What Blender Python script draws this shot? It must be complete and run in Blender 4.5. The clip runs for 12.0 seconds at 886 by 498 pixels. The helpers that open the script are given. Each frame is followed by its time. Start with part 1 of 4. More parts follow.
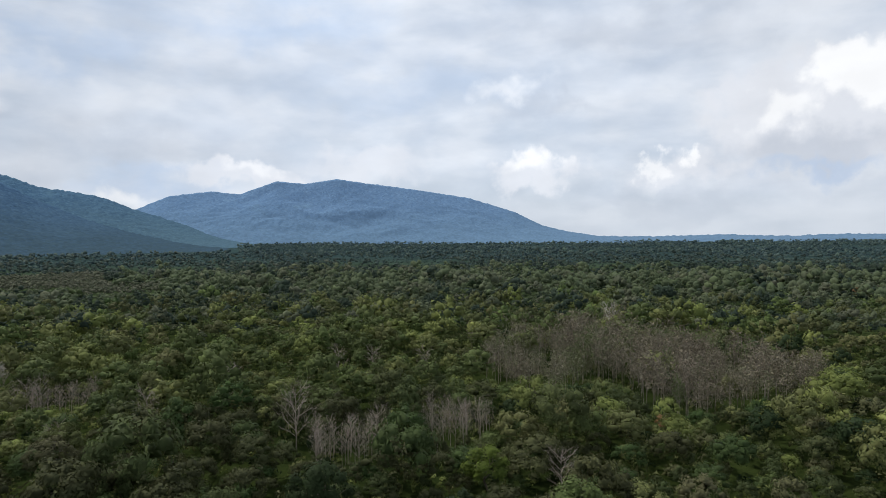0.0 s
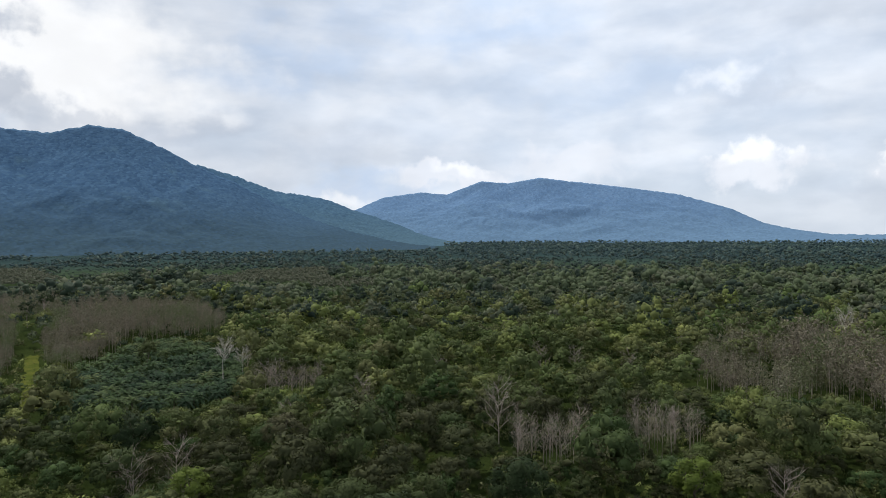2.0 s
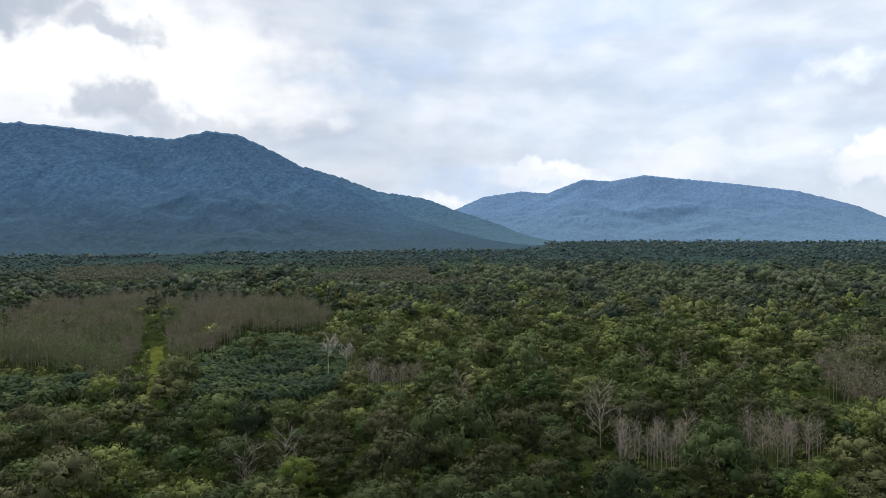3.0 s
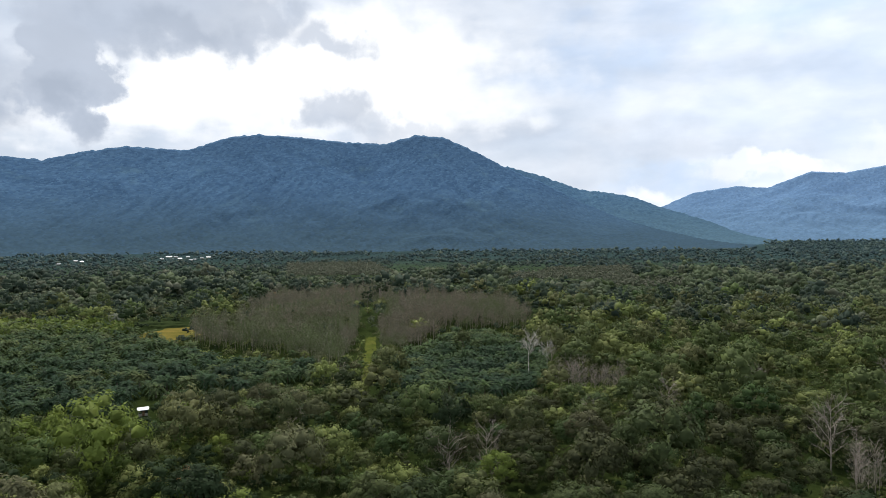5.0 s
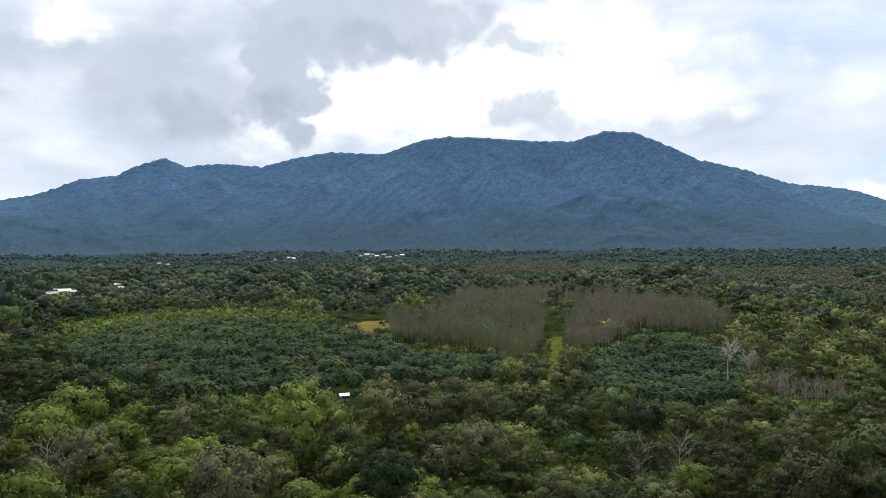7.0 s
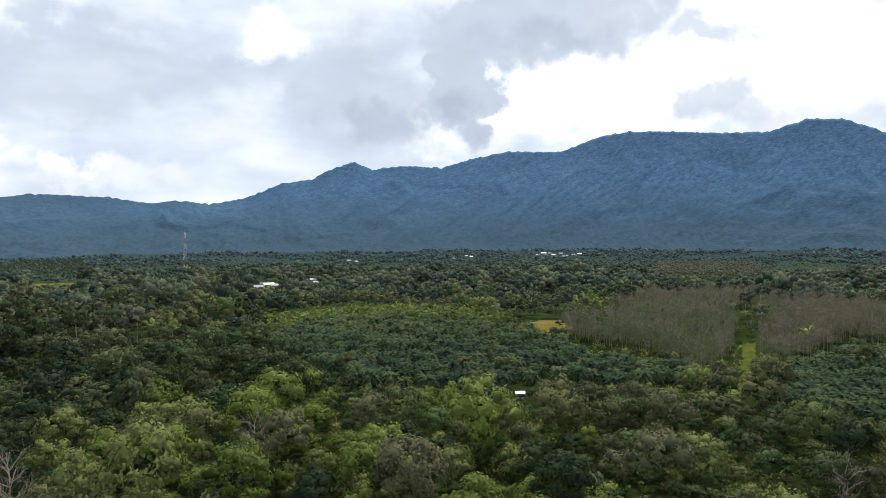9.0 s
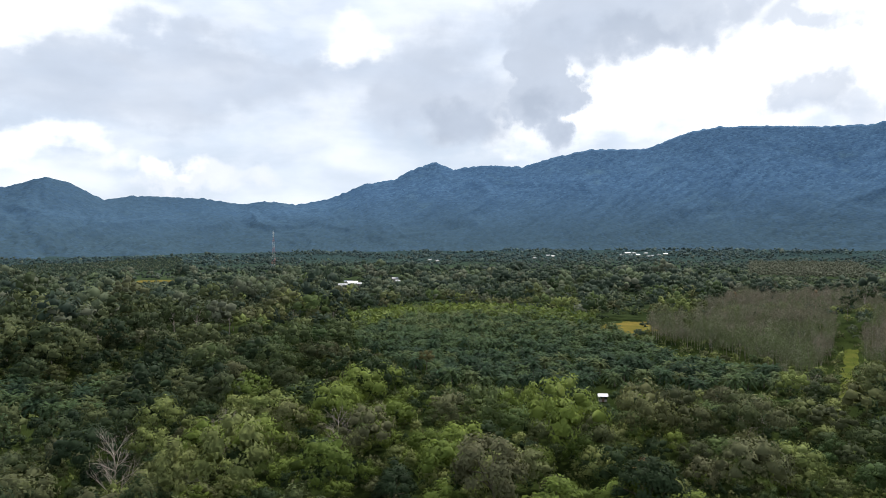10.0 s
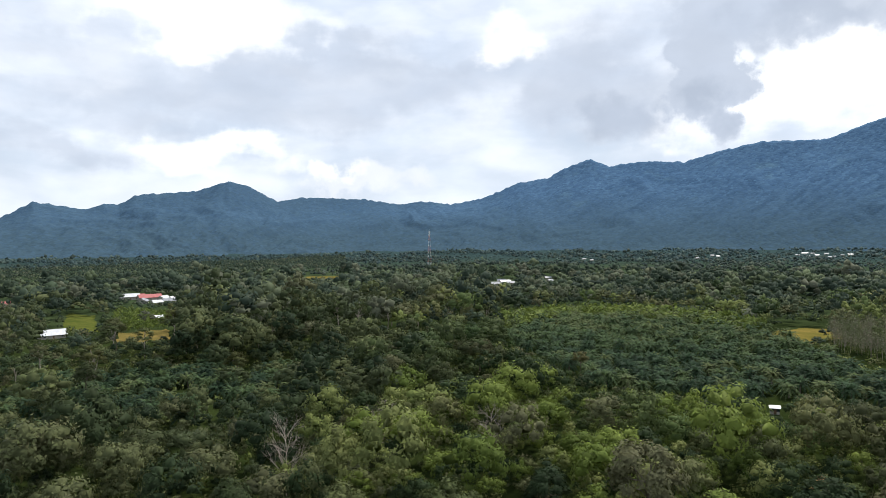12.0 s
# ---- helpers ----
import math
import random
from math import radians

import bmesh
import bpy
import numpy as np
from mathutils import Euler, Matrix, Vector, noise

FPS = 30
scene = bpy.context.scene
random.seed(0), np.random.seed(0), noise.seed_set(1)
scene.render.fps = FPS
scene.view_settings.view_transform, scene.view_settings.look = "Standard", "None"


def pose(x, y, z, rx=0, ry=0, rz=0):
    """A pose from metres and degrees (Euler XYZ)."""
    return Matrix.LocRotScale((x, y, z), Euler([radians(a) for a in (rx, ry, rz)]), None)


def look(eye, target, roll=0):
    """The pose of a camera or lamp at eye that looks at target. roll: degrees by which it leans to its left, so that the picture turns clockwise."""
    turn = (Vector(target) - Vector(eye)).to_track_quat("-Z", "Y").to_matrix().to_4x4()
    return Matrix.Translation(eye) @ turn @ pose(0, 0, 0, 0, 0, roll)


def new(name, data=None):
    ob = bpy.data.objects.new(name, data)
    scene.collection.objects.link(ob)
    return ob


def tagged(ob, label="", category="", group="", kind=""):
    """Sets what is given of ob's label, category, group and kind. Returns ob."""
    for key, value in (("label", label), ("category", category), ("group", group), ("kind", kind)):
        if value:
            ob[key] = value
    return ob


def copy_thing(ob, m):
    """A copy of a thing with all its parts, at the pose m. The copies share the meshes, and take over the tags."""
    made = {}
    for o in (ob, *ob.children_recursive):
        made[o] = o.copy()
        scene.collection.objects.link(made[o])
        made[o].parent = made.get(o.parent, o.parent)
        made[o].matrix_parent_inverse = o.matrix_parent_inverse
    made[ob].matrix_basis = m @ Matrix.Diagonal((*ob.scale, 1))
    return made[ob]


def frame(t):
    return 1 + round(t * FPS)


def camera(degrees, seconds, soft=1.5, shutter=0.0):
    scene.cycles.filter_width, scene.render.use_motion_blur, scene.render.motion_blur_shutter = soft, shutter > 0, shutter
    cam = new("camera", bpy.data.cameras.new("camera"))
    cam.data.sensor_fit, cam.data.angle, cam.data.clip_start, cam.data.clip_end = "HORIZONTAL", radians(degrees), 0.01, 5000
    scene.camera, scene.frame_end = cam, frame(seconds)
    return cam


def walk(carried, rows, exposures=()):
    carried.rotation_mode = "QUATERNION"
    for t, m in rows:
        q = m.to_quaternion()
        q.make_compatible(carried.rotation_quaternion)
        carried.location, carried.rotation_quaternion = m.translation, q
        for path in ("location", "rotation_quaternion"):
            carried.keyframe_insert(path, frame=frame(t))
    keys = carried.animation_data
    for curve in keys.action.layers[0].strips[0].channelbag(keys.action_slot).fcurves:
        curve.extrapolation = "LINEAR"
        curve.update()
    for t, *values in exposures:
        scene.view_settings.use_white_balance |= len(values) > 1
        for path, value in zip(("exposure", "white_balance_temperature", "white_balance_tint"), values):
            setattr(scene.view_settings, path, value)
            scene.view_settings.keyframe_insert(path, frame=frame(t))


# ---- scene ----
from mathutils import geometry

# ---- camera: a drone that hovers 70 m over the plain and turns to its left ----
EYE_Z = 70.0
TURN = ((0.0, -49.66), (0.5, -45.48), (1.0, -41.25), (1.5, -37.05), (2.0, -32.84), (2.5, -28.65), (3.0, -24.51),
        (5.0, -7.83), (5.5, -3.82), (6.0, 0.04), (6.5, 3.89), (7.0, 7.68), (9.0, 22.36), (9.5, 25.73),
        (10.0, 29.10), (10.5, 32.41), (11.0, 35.63), (11.5, 38.74), (12.0, 41.86))
cam = camera(65.8, 12.0, soft=0.8)
walk(cam, [(t, pose(0, 0, EYE_Z, 90 - 0.965, 0, a) @ pose(0, 0, 0, 0, 0, -0.413)) for t, a in TURN], exposures=((0.0, -0.34), (1.5, -0.28), (3.0, -0.14), (5.5, 0.0), (9.0, 0.14), (12.0, 0.16)))

rng = np.random.default_rng(7)


def polar(az, d):
    """Plan place from a bearing in degrees (to the left of +y) and a distance from the drone."""
    a = np.radians(az)
    return -np.sin(a) * d, np.cos(a) * d


# ---- world: bright broken overcast; sun behind the cloud over the mountain ----
SUN_EL, SUN_AZ = 58.0, 6.0
world = bpy.data.worlds.new("sky")
scene.world = world
world.use_nodes = True
wt = world.node_tree
wt.nodes.clear()


class Graph:
    """Short hand for building node trees."""

    def __init__(self, tree):
        self.t = tree

    def node(self, kind, **props):
        n = self.t.nodes.new(kind)
        for k, v in props.items():
            setattr(n, k, v)
        return n

    def put(self, socket, value):
        if isinstance(value, bpy.types.NodeSocket):
            self.t.links.new(value, socket)
        else:
            socket.default_value = value

    def math(self, op, a, b=0.0, c=0.0, clamp=False):
        n = self.node("ShaderNodeMath", operation=op, use_clamp=clamp)
        for s, v in zip(n.inputs, (a, b, c)):
            self.put(s, v)
        return n.outputs[0]

    def vec(self, op, a, b=(0, 0, 0), out=0):
        n = self.node("ShaderNodeVectorMath", operation=op)
        self.put(n.inputs[0], a)
        self.put(n.inputs[1], b)
        return n.outputs[out]

    def scale(self, a, f):
        n = self.node("ShaderNodeVectorMath", operation="SCALE")
        self.put(n.inputs[0], a)
        self.put(n.inputs["Scale"], f)
        return n.outputs[0]

    def noise(self, vector, scale, detail=4.0, rough=0.55, distort=0.0, out=0):
        n = self.node("ShaderNodeTexNoise")
        if vector is not None:
            self.put(n.inputs["Vector"], vector)
        for k, v in (("Scale", scale), ("Detail", detail), ("Roughness", rough), ("Distortion", distort)):
            n.inputs[k].default_value = v
        return n.outputs[out]

    def smooth(self, v, lo, hi, a=0.0, b=1.0):
        n = self.node("ShaderNodeMapRange", interpolation_type="SMOOTHSTEP")
        for k, x in (("Value", v), ("From Min", lo), ("From Max", hi), ("To Min", a), ("To Max", b)):
            self.put(n.inputs[k], x)
        return n.outputs[0]

    def mix(self, f, a, b):
        n = self.node("ShaderNodeMix", data_type="RGBA")
        for s, v in ((n.inputs[0], f), (n.inputs[6], a), (n.inputs[7], b)):
            self.put(s, (*v, 1) if isinstance(v, tuple) and len(v) == 3 else v)
        return n.outputs[2]

    def ramp(self, f, stops):
        n = self.node("ShaderNodeValToRGB")
        el = n.color_ramp.elements
        while len(el) < len(stops):
            el.new(0.5)
        for e, (p, c) in zip(el, stops):
            e.position, e.color = p, (*c, 1)
        self.put(n.inputs[0], f)
        return n.outputs[0]


g = Graph(wt)
way = g.node("ShaderNodeTexCoord").outputs["Generated"]
xyz = g.node("ShaderNodeSeparateXYZ")
g.put(xyz.inputs[0], way)
bearing = g.math("MULTIPLY", g.math("ARCTAN2", g.math("MULTIPLY", xyz.outputs[0], -1.0), xyz.outputs[1]), 57.2958)
height = g.math("MULTIPLY", g.math("ARCSINE", xyz.outputs[2]), 57.2958)
flat = g.node("ShaderNodeCombineXYZ")
g.put(flat.inputs[0], bearing)
g.put(flat.inputs[1], height)
tall = g.vec("MULTIPLY", way, (1.0, 1.0, 2.6))
swirl = g.vec("MULTIPLY", g.vec("SUBTRACT", g.noise(tall, 5.0, 5.0, 0.5, out=1), (0.5, 0.5, 0.5)), (22.0, 10.0, 0.0))
billow = g.vec("MULTIPLY", g.vec("SUBTRACT", g.noise(way, 20.0, 6.0, 0.52, out=1), (0.5, 0.5, 0.5)), (8.0, 4.6, 0.0))
spot = g.vec("ADD", g.vec("ADD", flat.outputs[0], swirl), billow)
puffy = g.vec("ADD", flat.outputs[0], g.scale(billow, 1.3))
air = g.node("ShaderNodeTexSky", sky_type="NISHITA", sun_disc=False, sun_elevation=radians(SUN_EL), sun_rotation=radians(-SUN_AZ))
# layered cloud over the clear sky
streak = g.noise(g.vec("MULTIPLY", way, (1.0, 1.0, 3.2)), 3.6, 5.0, 0.46, 0.3)
fine = g.noise(g.vec("MULTIPLY", way, (1.0, 1.0, 2.6)), 9.0, 5.0, 0.46, 0.2)
cover = g.smooth(g.math("ADD", g.math("MULTIPLY", streak, 0.65), g.math("MULTIPLY", fine, 0.35)), 0.30, 0.66)
clear = g.mix(0.55, g.scale(air.outputs[0], 0.55), (6.4, 7.6, 9.4))
shade = g.mix(g.smooth(fine, 0.3, 0.7), (8.2, 8.8, 9.7), (9.2, 9.6, 10.2))
colour = g.mix(g.math("MULTIPLY_ADD", cover, 0.6, 0.35), clear, shade)
WHITE, PALE, GREY, DARK, BLUE = (11.5, 11.5, 11.5), (9.0, 9.2, 9.7), (5.5, 6.1, 7.1), (4.3, 4.9, 5.9), (5.4, 6.9, 9.2)
# bearing, height, half width, half height, core, strength, colour: the larger clouds and gaps, back to front
CLOUDS = ((-36, 17, 12, 3.5, 0.0, 0.6, BLUE), (-48, 12, 16, 3.0, 0.0, 0.35, BLUE), (-20, 14, 12, 3.0, 0.0, 0.5, BLUE),
          (-26, 6.5, 16, 3.5, 0.0, 0.5, GREY), (-27, 3.5, 10, 2.2, 0.0, 0.55, BLUE), (-10, 9.3, 10, 2.2, 0.1, 0.5, GREY),
          (-66, 16.3, 14, 3.0, 0.1, 0.5, GREY), (-70, 3.2, 18, 1.8, 0.0, 0.4, GREY),
          (2, 13.0, 20, 6.5, 0.45, 1.0, WHITE), (17, 9.0, 16, 3.0, 0.2, 0.8, WHITE), (50, 12.0, 24, 4.6, 0.4, 0.6, GREY), (46, 14.8, 18, 2.2, 0.2, 0.5, GREY),
          (66, 9.5, 14, 2.4, 0.2, 0.45, GREY), (37, 15.5, 5, 3.0, 0.2, 0.95, WHITE), (61, 17.5, 12, 3.2, 0.3, 0.95, WHITE), (60, 6.0, 9, 2.2, 0.2, 0.95, WHITE),
          (71, 5.8, 7, 1.8, 0.2, 0.6, GREY), (72, 14.5, 9, 2.6, 0.2, 0.4, GREY), (28, 12.5, 9.0, 6.5, 0.35, 0.8, GREY))
PUFFS = ((-79, 9.0, 9.5, 5.0, 0.70, 0.85, PALE), (-81.5, 11.6, 4.8, 2.8, 0.55, 0.95, WHITE), (-76.0, 9.4, 3.2, 1.8, 0.2, 0.8, WHITE),
         (-78, 6.2, 9.0, 2.2, 0.2, 0.55, GREY), (-78.5, 5.0, 8.0, 0.9, 0.1, 0.55, BLUE), (-57.6, 5.2, 4.4, 1.7, 0.5, 0.75, PALE), (-57.4, 6.0, 3.2, 1.1, 0.0, 0.75, WHITE),
         (-69, 5.2, 5.8, 1.5, 0.4, 0.7, PALE), (-69.4, 5.9, 1.5, 1.0, 0.3, 0.8, WHITE), (-66, 5.6, 1.6, 0.9, 0.3, 0.6, WHITE), (-33, 5.2, 5.5, 1.4, 0.5, 0.75, PALE),
         (-34.5, 5.6, 3.0, 0.8, 0.0, 0.5, WHITE), (-43, 5.9, 7.0, 1.6, 0.3, 0.55, PALE), (-55.5, 12.2, 5.0, 1.6, 0.0, 0.45, WHITE), (-58, 10.4, 7.0, 1.3, 0.1, 0.4, GREY), (-25, 2.8, 3.0, 1.3, 0.1, 0.6, WHITE),
         (13.5, 17.0, 12.0, 3.6, 0.65, 0.85, GREY), (20.6, 11.8, 3.9, 4.6, 0.72, 0.95, GREY), (27, 9.3, 5.0, 2.6, 0.3, 0.6, DARK),
         (20.4, 10.2, 3.2, 2.6, 0.2, 0.7, DARK), (13.0, 15.8, 8.0, 1.8, 0.2, 0.55, DARK), (1.4, 15.6, 3.8, 1.5, 0.3, 0.75, GREY),
         (0.8, 10.2, 4.0, 1.9, 0.4, 0.75, GREY), (-4, 9.0, 6.0, 1.4, 0.2, 0.5, GREY), (49, 4.8, 7.0, 1.4, 0.3, 0.7, PALE), (51, 5.3, 3.0, 0.8, 0.2, 0.6, WHITE))
for where, table in ((spot, CLOUDS), (puffy, PUFFS)):
    for ca, ch, hw, hh, core, strength, tone in table:
        away = g.vec("LENGTH", g.vec("MULTIPLY", g.vec("SUBTRACT", where, (ca, ch, 0.0)), (1 / hw, 1 / hh, 0.0)), out=1)
        colour = g.mix(g.smooth(away, core, 1.0, strength, 0.0), colour, tone)
# soft modelling within the clouds
mould = g.smooth(g.noise(g.vec("MULTIPLY", way, (1.0, 1.0, 1.8)), 15.0, 6.0, 0.5), 0.3, 0.7, 0.97, 1.03)
colour = g.vec("MULTIPLY", g.scale(colour, mould), (0.985, 1.0, 1.025))
# brighter cloud away from the mountain
colour = g.scale(colour, g.math("MULTIPLY", g.smooth(bearing, -46.0, -6.0, 1.2, 1.0), g.smooth(bearing, -80.0, -55.0, 0.9, 1.0)))
# a paler band of air low over the horizon
colour = g.mix(g.smooth(height, 0.0, 4.5, 0.55, 0.0), colour, (7.4, 8.2, 9.2))
back = g.node("ShaderNodeBackground")
g.put(back.inputs["Color"], colour)
back.inputs["Strength"].default_value = 0.1
wt.links.new(back.outputs[0], g.node("ShaderNodeOutputWorld").inputs[0])

lamp = bpy.data.lights.new("sun", "SUN")
lamp.energy, lamp.angle, lamp.color = 4.1, radians(6), (1.0, 0.95, 0.88)
sun = new("sun", lamp)
sx, sy = polar(SUN_AZ, math.cos(radians(SUN_EL)))
sun.matrix_world = look((sx * 300, sy * 300, 300 * math.sin(radians(SUN_EL))), (0, 0, 0))


# ---- materials ----
def material(name):
    m = bpy.data.materials.new(name)
    m.use_nodes = True
    m.node_tree.nodes.clear()
    return m, Graph(m.node_tree)


def finish(g, colour, rough=0.8, bump=None, bump_dist=0.1, metal=0.0, leaf=0.0, leaf_tint=None, spec=0.3):
    bsdf = g.node("ShaderNodeBsdfPrincipled")
    g.put(bsdf.inputs["Base Color"], colour if not isinstance(colour, tuple) else (*colour, 1))
    g.put(bsdf.inputs["Roughness"], rough)
    bsdf.inputs["Metallic"].default_value = metal
    bsdf.inputs["Specular IOR Level"].default_value = spec
    if bump is not None:
        b = g.node("ShaderNodeBump")
        b.inputs["Strength"].default_value = 1.0
        b.inputs["Distance"].default_value = bump_dist
        g.put(b.inputs["Height"], bump)
        g.t.links.new(b.outputs[0], bsdf.inputs["Normal"])
    last = bsdf.outputs[0]
    if leaf:
        thin = g.node("ShaderNodeBsdfTranslucent")
        g.put(thin.inputs["Color"], leaf_tint if leaf_tint is not None else colour)
        mixed = g.node("ShaderNodeMixShader")
        mixed.inputs[0].default_value = leaf
        g.t.links.new(last, mixed.inputs[1])
        g.t.links.new(thin.outputs[0], mixed.inputs[2])
        last = mixed.outputs[0]
    g.t.links.new(last, g.node("ShaderNodeOutputMaterial").inputs[0])


def foliage(name, stops, leaf=0.16, spread=0.22, haze_gain=(1.19, 1.68), spec=0.05):
    """Leaves: a hue for each tree, and lighter and darker sprays within it."""
    m, g = material(name)
    tone = g.node("ShaderNodeAttribute", attribute_name="tone").outputs["Fac"]
    whole = g.math("FRACT", g.math("ADD", tone, g.node("ShaderNodeObjectInfo").outputs["Random"]))
    # red and blue raised to grey the greens, haze put into the colour
    base = g.ramp(whole, [(p, (r * haze_gain[0], v, u * haze_gain[1])) for p, (r, v, u) in stops])
    spray = g.node("ShaderNodeNewGeometry").outputs["Random Per Island"]
    lit = g.math("MULTIPLY_ADD", spray, 2 * spread, 1 - spread)
    colour = g.scale(base, lit)
    young = g.smooth(spray, 0.84, 1.0, 0.0, 0.4)
    colour = g.mix(young, colour, g.vec("MULTIPLY", base, (1.6, 1.6, 1.3)))
    finish(g, colour, 0.62, leaf=leaf, spec=spec)
    return m


def mottled(name, dark, light, size, rough=0.85, bump_dist=0.05, fine=None, metal=0.0, spec=0.3):
    m, g = material(name)
    p = g.node("ShaderNodeTexCoord").outputs["Object"]
    big = g.noise(p, 1 / size, 6, 0.6)
    small = g.noise(p, 1 / (fine or size / 9), 6, 0.65)
    f = g.smooth(g.math("ADD", g.math("MULTIPLY", big, 0.6), g.math("MULTIPLY", small, 0.4)), 0.34, 0.66)
    finish(g, g.mix(f, dark, light), rough, small, bump_dist, metal, spec=spec)
    return m


DEEP = foliage("deep_green_leaves", ((0.0, (0.020, 0.038, 0.010)), (0.3, (0.032, 0.054, 0.013)), (0.55, (0.048, 0.074, 0.017)), (0.8, (0.076, 0.106, 0.024)), (1.0, (0.068, 0.078, 0.026))), 0.2, 0.2)
BRIGHT = foliage("light_green_leaves", ((0.0, (0.066, 0.104, 0.020)), (0.4, (0.100, 0.148, 0.026)), (0.75, (0.138, 0.194, 0.036)), (1.0, (0.118, 0.158, 0.038))), 0.3, 0.24, (1.1, 1.2))
OLIVE = foliage("olive_leaves", ((0.0, (0.040, 0.056, 0.016)), (0.5, (0.062, 0.076, 0.020)), (0.8, (0.088, 0.100, 0.028)), (1.0, (0.096, 0.088, 0.028))), 0.2, 0.2, (1.12, 1.35))
MIXED = foliage("mixed_forest_leaves", ((0.0, (0.018, 0.036, 0.010)), (0.16, (0.030, 0.056, 0.013)), (0.26, (0.048, 0.060, 0.017)), (0.38, (0.040, 0.080, 0.016)), (0.5, (0.065, 0.082, 0.022)), (0.6, (0.066, 0.114, 0.022)), (0.7, (0.099, 0.122, 0.031)), (0.8, (0.120, 0.176, 0.030)), (0.87, (0.164, 0.218, 0.044)), (0.93, (0.084, 0.108, 0.030)), (1.0, (0.098, 0.116, 0.036))), 0.24, 0.22)
DULL = foliage("dull_olive_forest_leaves", ((0.0, (0.016, 0.032, 0.012)), (0.3, (0.030, 0.052, 0.017)), (0.55, (0.050, 0.072, 0.024)), (0.8, (0.082, 0.112, 0.034)), (0.94, (0.080, 0.096, 0.036)), (1.0, (0.086, 0.108, 0.046))), 0.24, haze_gain=(1.16, 1.35))
# three leaf sets for growing distance, haze painted in as paler, bluer greens
FAR = foliage("hazed_far_leaves", ((0.0, (0.030, 0.050, 0.030)), (0.3, (0.044, 0.070, 0.038)), (0.6, (0.062, 0.092, 0.046)), (0.85, (0.086, 0.122, 0.054)), (1.0, (0.098, 0.116, 0.066))), 0.3, 0.1, haze_gain=(1.1, 1.2))
DISTANT = foliage("hazed_distant_leaves", ((0.0, (0.026, 0.044, 0.036)), (0.4, (0.038, 0.060, 0.046)), (0.75, (0.058, 0.084, 0.058)), (1.0, (0.088, 0.112, 0.076))), 0.35, 0.08, haze_gain=(1.08, 1.1))
HAZED = foliage("hazed_woodland_leaves", ((0.0, (0.040, 0.068, 0.074)), (0.5, (0.056, 0.090, 0.090)), (1.0, (0.084, 0.122, 0.106))), 0.35, 0.08, (1.0, 1.0))
PALE_WOOD = foliage("sparse_twig_leaves", ((0.0, (0.158, 0.136, 0.104)), (0.4, (0.172, 0.154, 0.110)), (0.62, (0.110, 0.126, 0.064)), (0.88, (0.112, 0.138, 0.062)), (1.0, (0.172, 0.150, 0.112))), haze_gain=(1.0, 1.0))
FROND = foliage("oil_palm_fronds", ((0.0, (0.022, 0.042, 0.020)), (0.4, (0.036, 0.064, 0.027)), (0.75, (0.062, 0.096, 0.033)), (1.0, (0.092, 0.114, 0.040))), 0.25, 0.5, (1.02, 1.2), 0.04)
PALE_LEAF = foliage("pale_grey_leaves", ((0.0, (0.15, 0.17, 0.12)), (1.0, (0.19, 0.20, 0.15))), haze_gain=(1.0, 1.0))
DRY = foliage("dry_brown_leaves", ((0.0, (0.15, 0.085, 0.040)), (1.0, (0.24, 0.15, 0.075))), haze_gain=(1.0, 1.0))
BARK = mottled("grey_brown_bark", (0.07, 0.055, 0.04), (0.20, 0.17, 0.13), 0.8)
BARE = mottled("pale_bare_wood", (0.22, 0.180, 0.150), (0.42, 0.36, 0.31), 1.2)
BLEACHED = mottled("bleached_dead_wood", (0.34, 0.31, 0.27), (0.54, 0.50, 0.45), 1.5)
def forest_floor():
    """Dark litter under the near woods, scrub and grass farther out on the plain, then bluer for haze."""
    m, g = material("forest_floor")
    p = g.node("ShaderNodeTexCoord").outputs["Object"]
    big, small = g.noise(p, 1 / 60, 6, 0.6), g.noise(p, 1 / 1.5, 6, 0.65)
    f = g.smooth(g.math("ADD", g.math("MULTIPLY", big, 0.6), g.math("MULTIPLY", small, 0.4)), 0.34, 0.66)
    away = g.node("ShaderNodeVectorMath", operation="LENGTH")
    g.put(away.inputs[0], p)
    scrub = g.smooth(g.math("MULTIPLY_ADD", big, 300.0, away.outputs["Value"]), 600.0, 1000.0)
    haze = g.smooth(g.math("MULTIPLY_ADD", big, 600.0, away.outputs["Value"]), 1500.0, 2800.0)
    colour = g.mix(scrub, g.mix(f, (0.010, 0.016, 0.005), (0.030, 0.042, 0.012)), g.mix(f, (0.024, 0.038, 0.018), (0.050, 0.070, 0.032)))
    # haze painted into the ground colour by distance from the centre
    colour = g.mix(haze, colour, g.mix(f, (0.022, 0.040, 0.042), (0.036, 0.060, 0.058)))
    finish(g, colour, 0.95, small, 0.3, spec=0.0)
    return m


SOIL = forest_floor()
FIELD = mottled("yellow_green_rice", (0.082, 0.080, 0.018), (0.170, 0.128, 0.034), 16, 0.9, 0.15, 0.9, spec=0.0)
MEADOW = mottled("rough_green_grass", (0.044, 0.062, 0.013), (0.096, 0.102, 0.024), 9, 0.9, 0.15, 0.8, spec=0.0)
DRY_FIELD = mottled("dry_grass", (0.09, 0.080, 0.022), (0.17, 0.125, 0.042), 12, 0.9, 0.15, 0.8, spec=0.0)
METAL_ROOF = mottled("weathered_white_sheet_metal", (0.40, 0.41, 0.43), (0.60, 0.61, 0.62), 3, 0.45, 0.01, 0.3, 0.0, 0.5)
RED_ROOF = mottled("faded_red_sheet_metal", (0.28, 0.07, 0.07), (0.42, 0.13, 0.12), 3, 0.6, 0.01, 0.3)
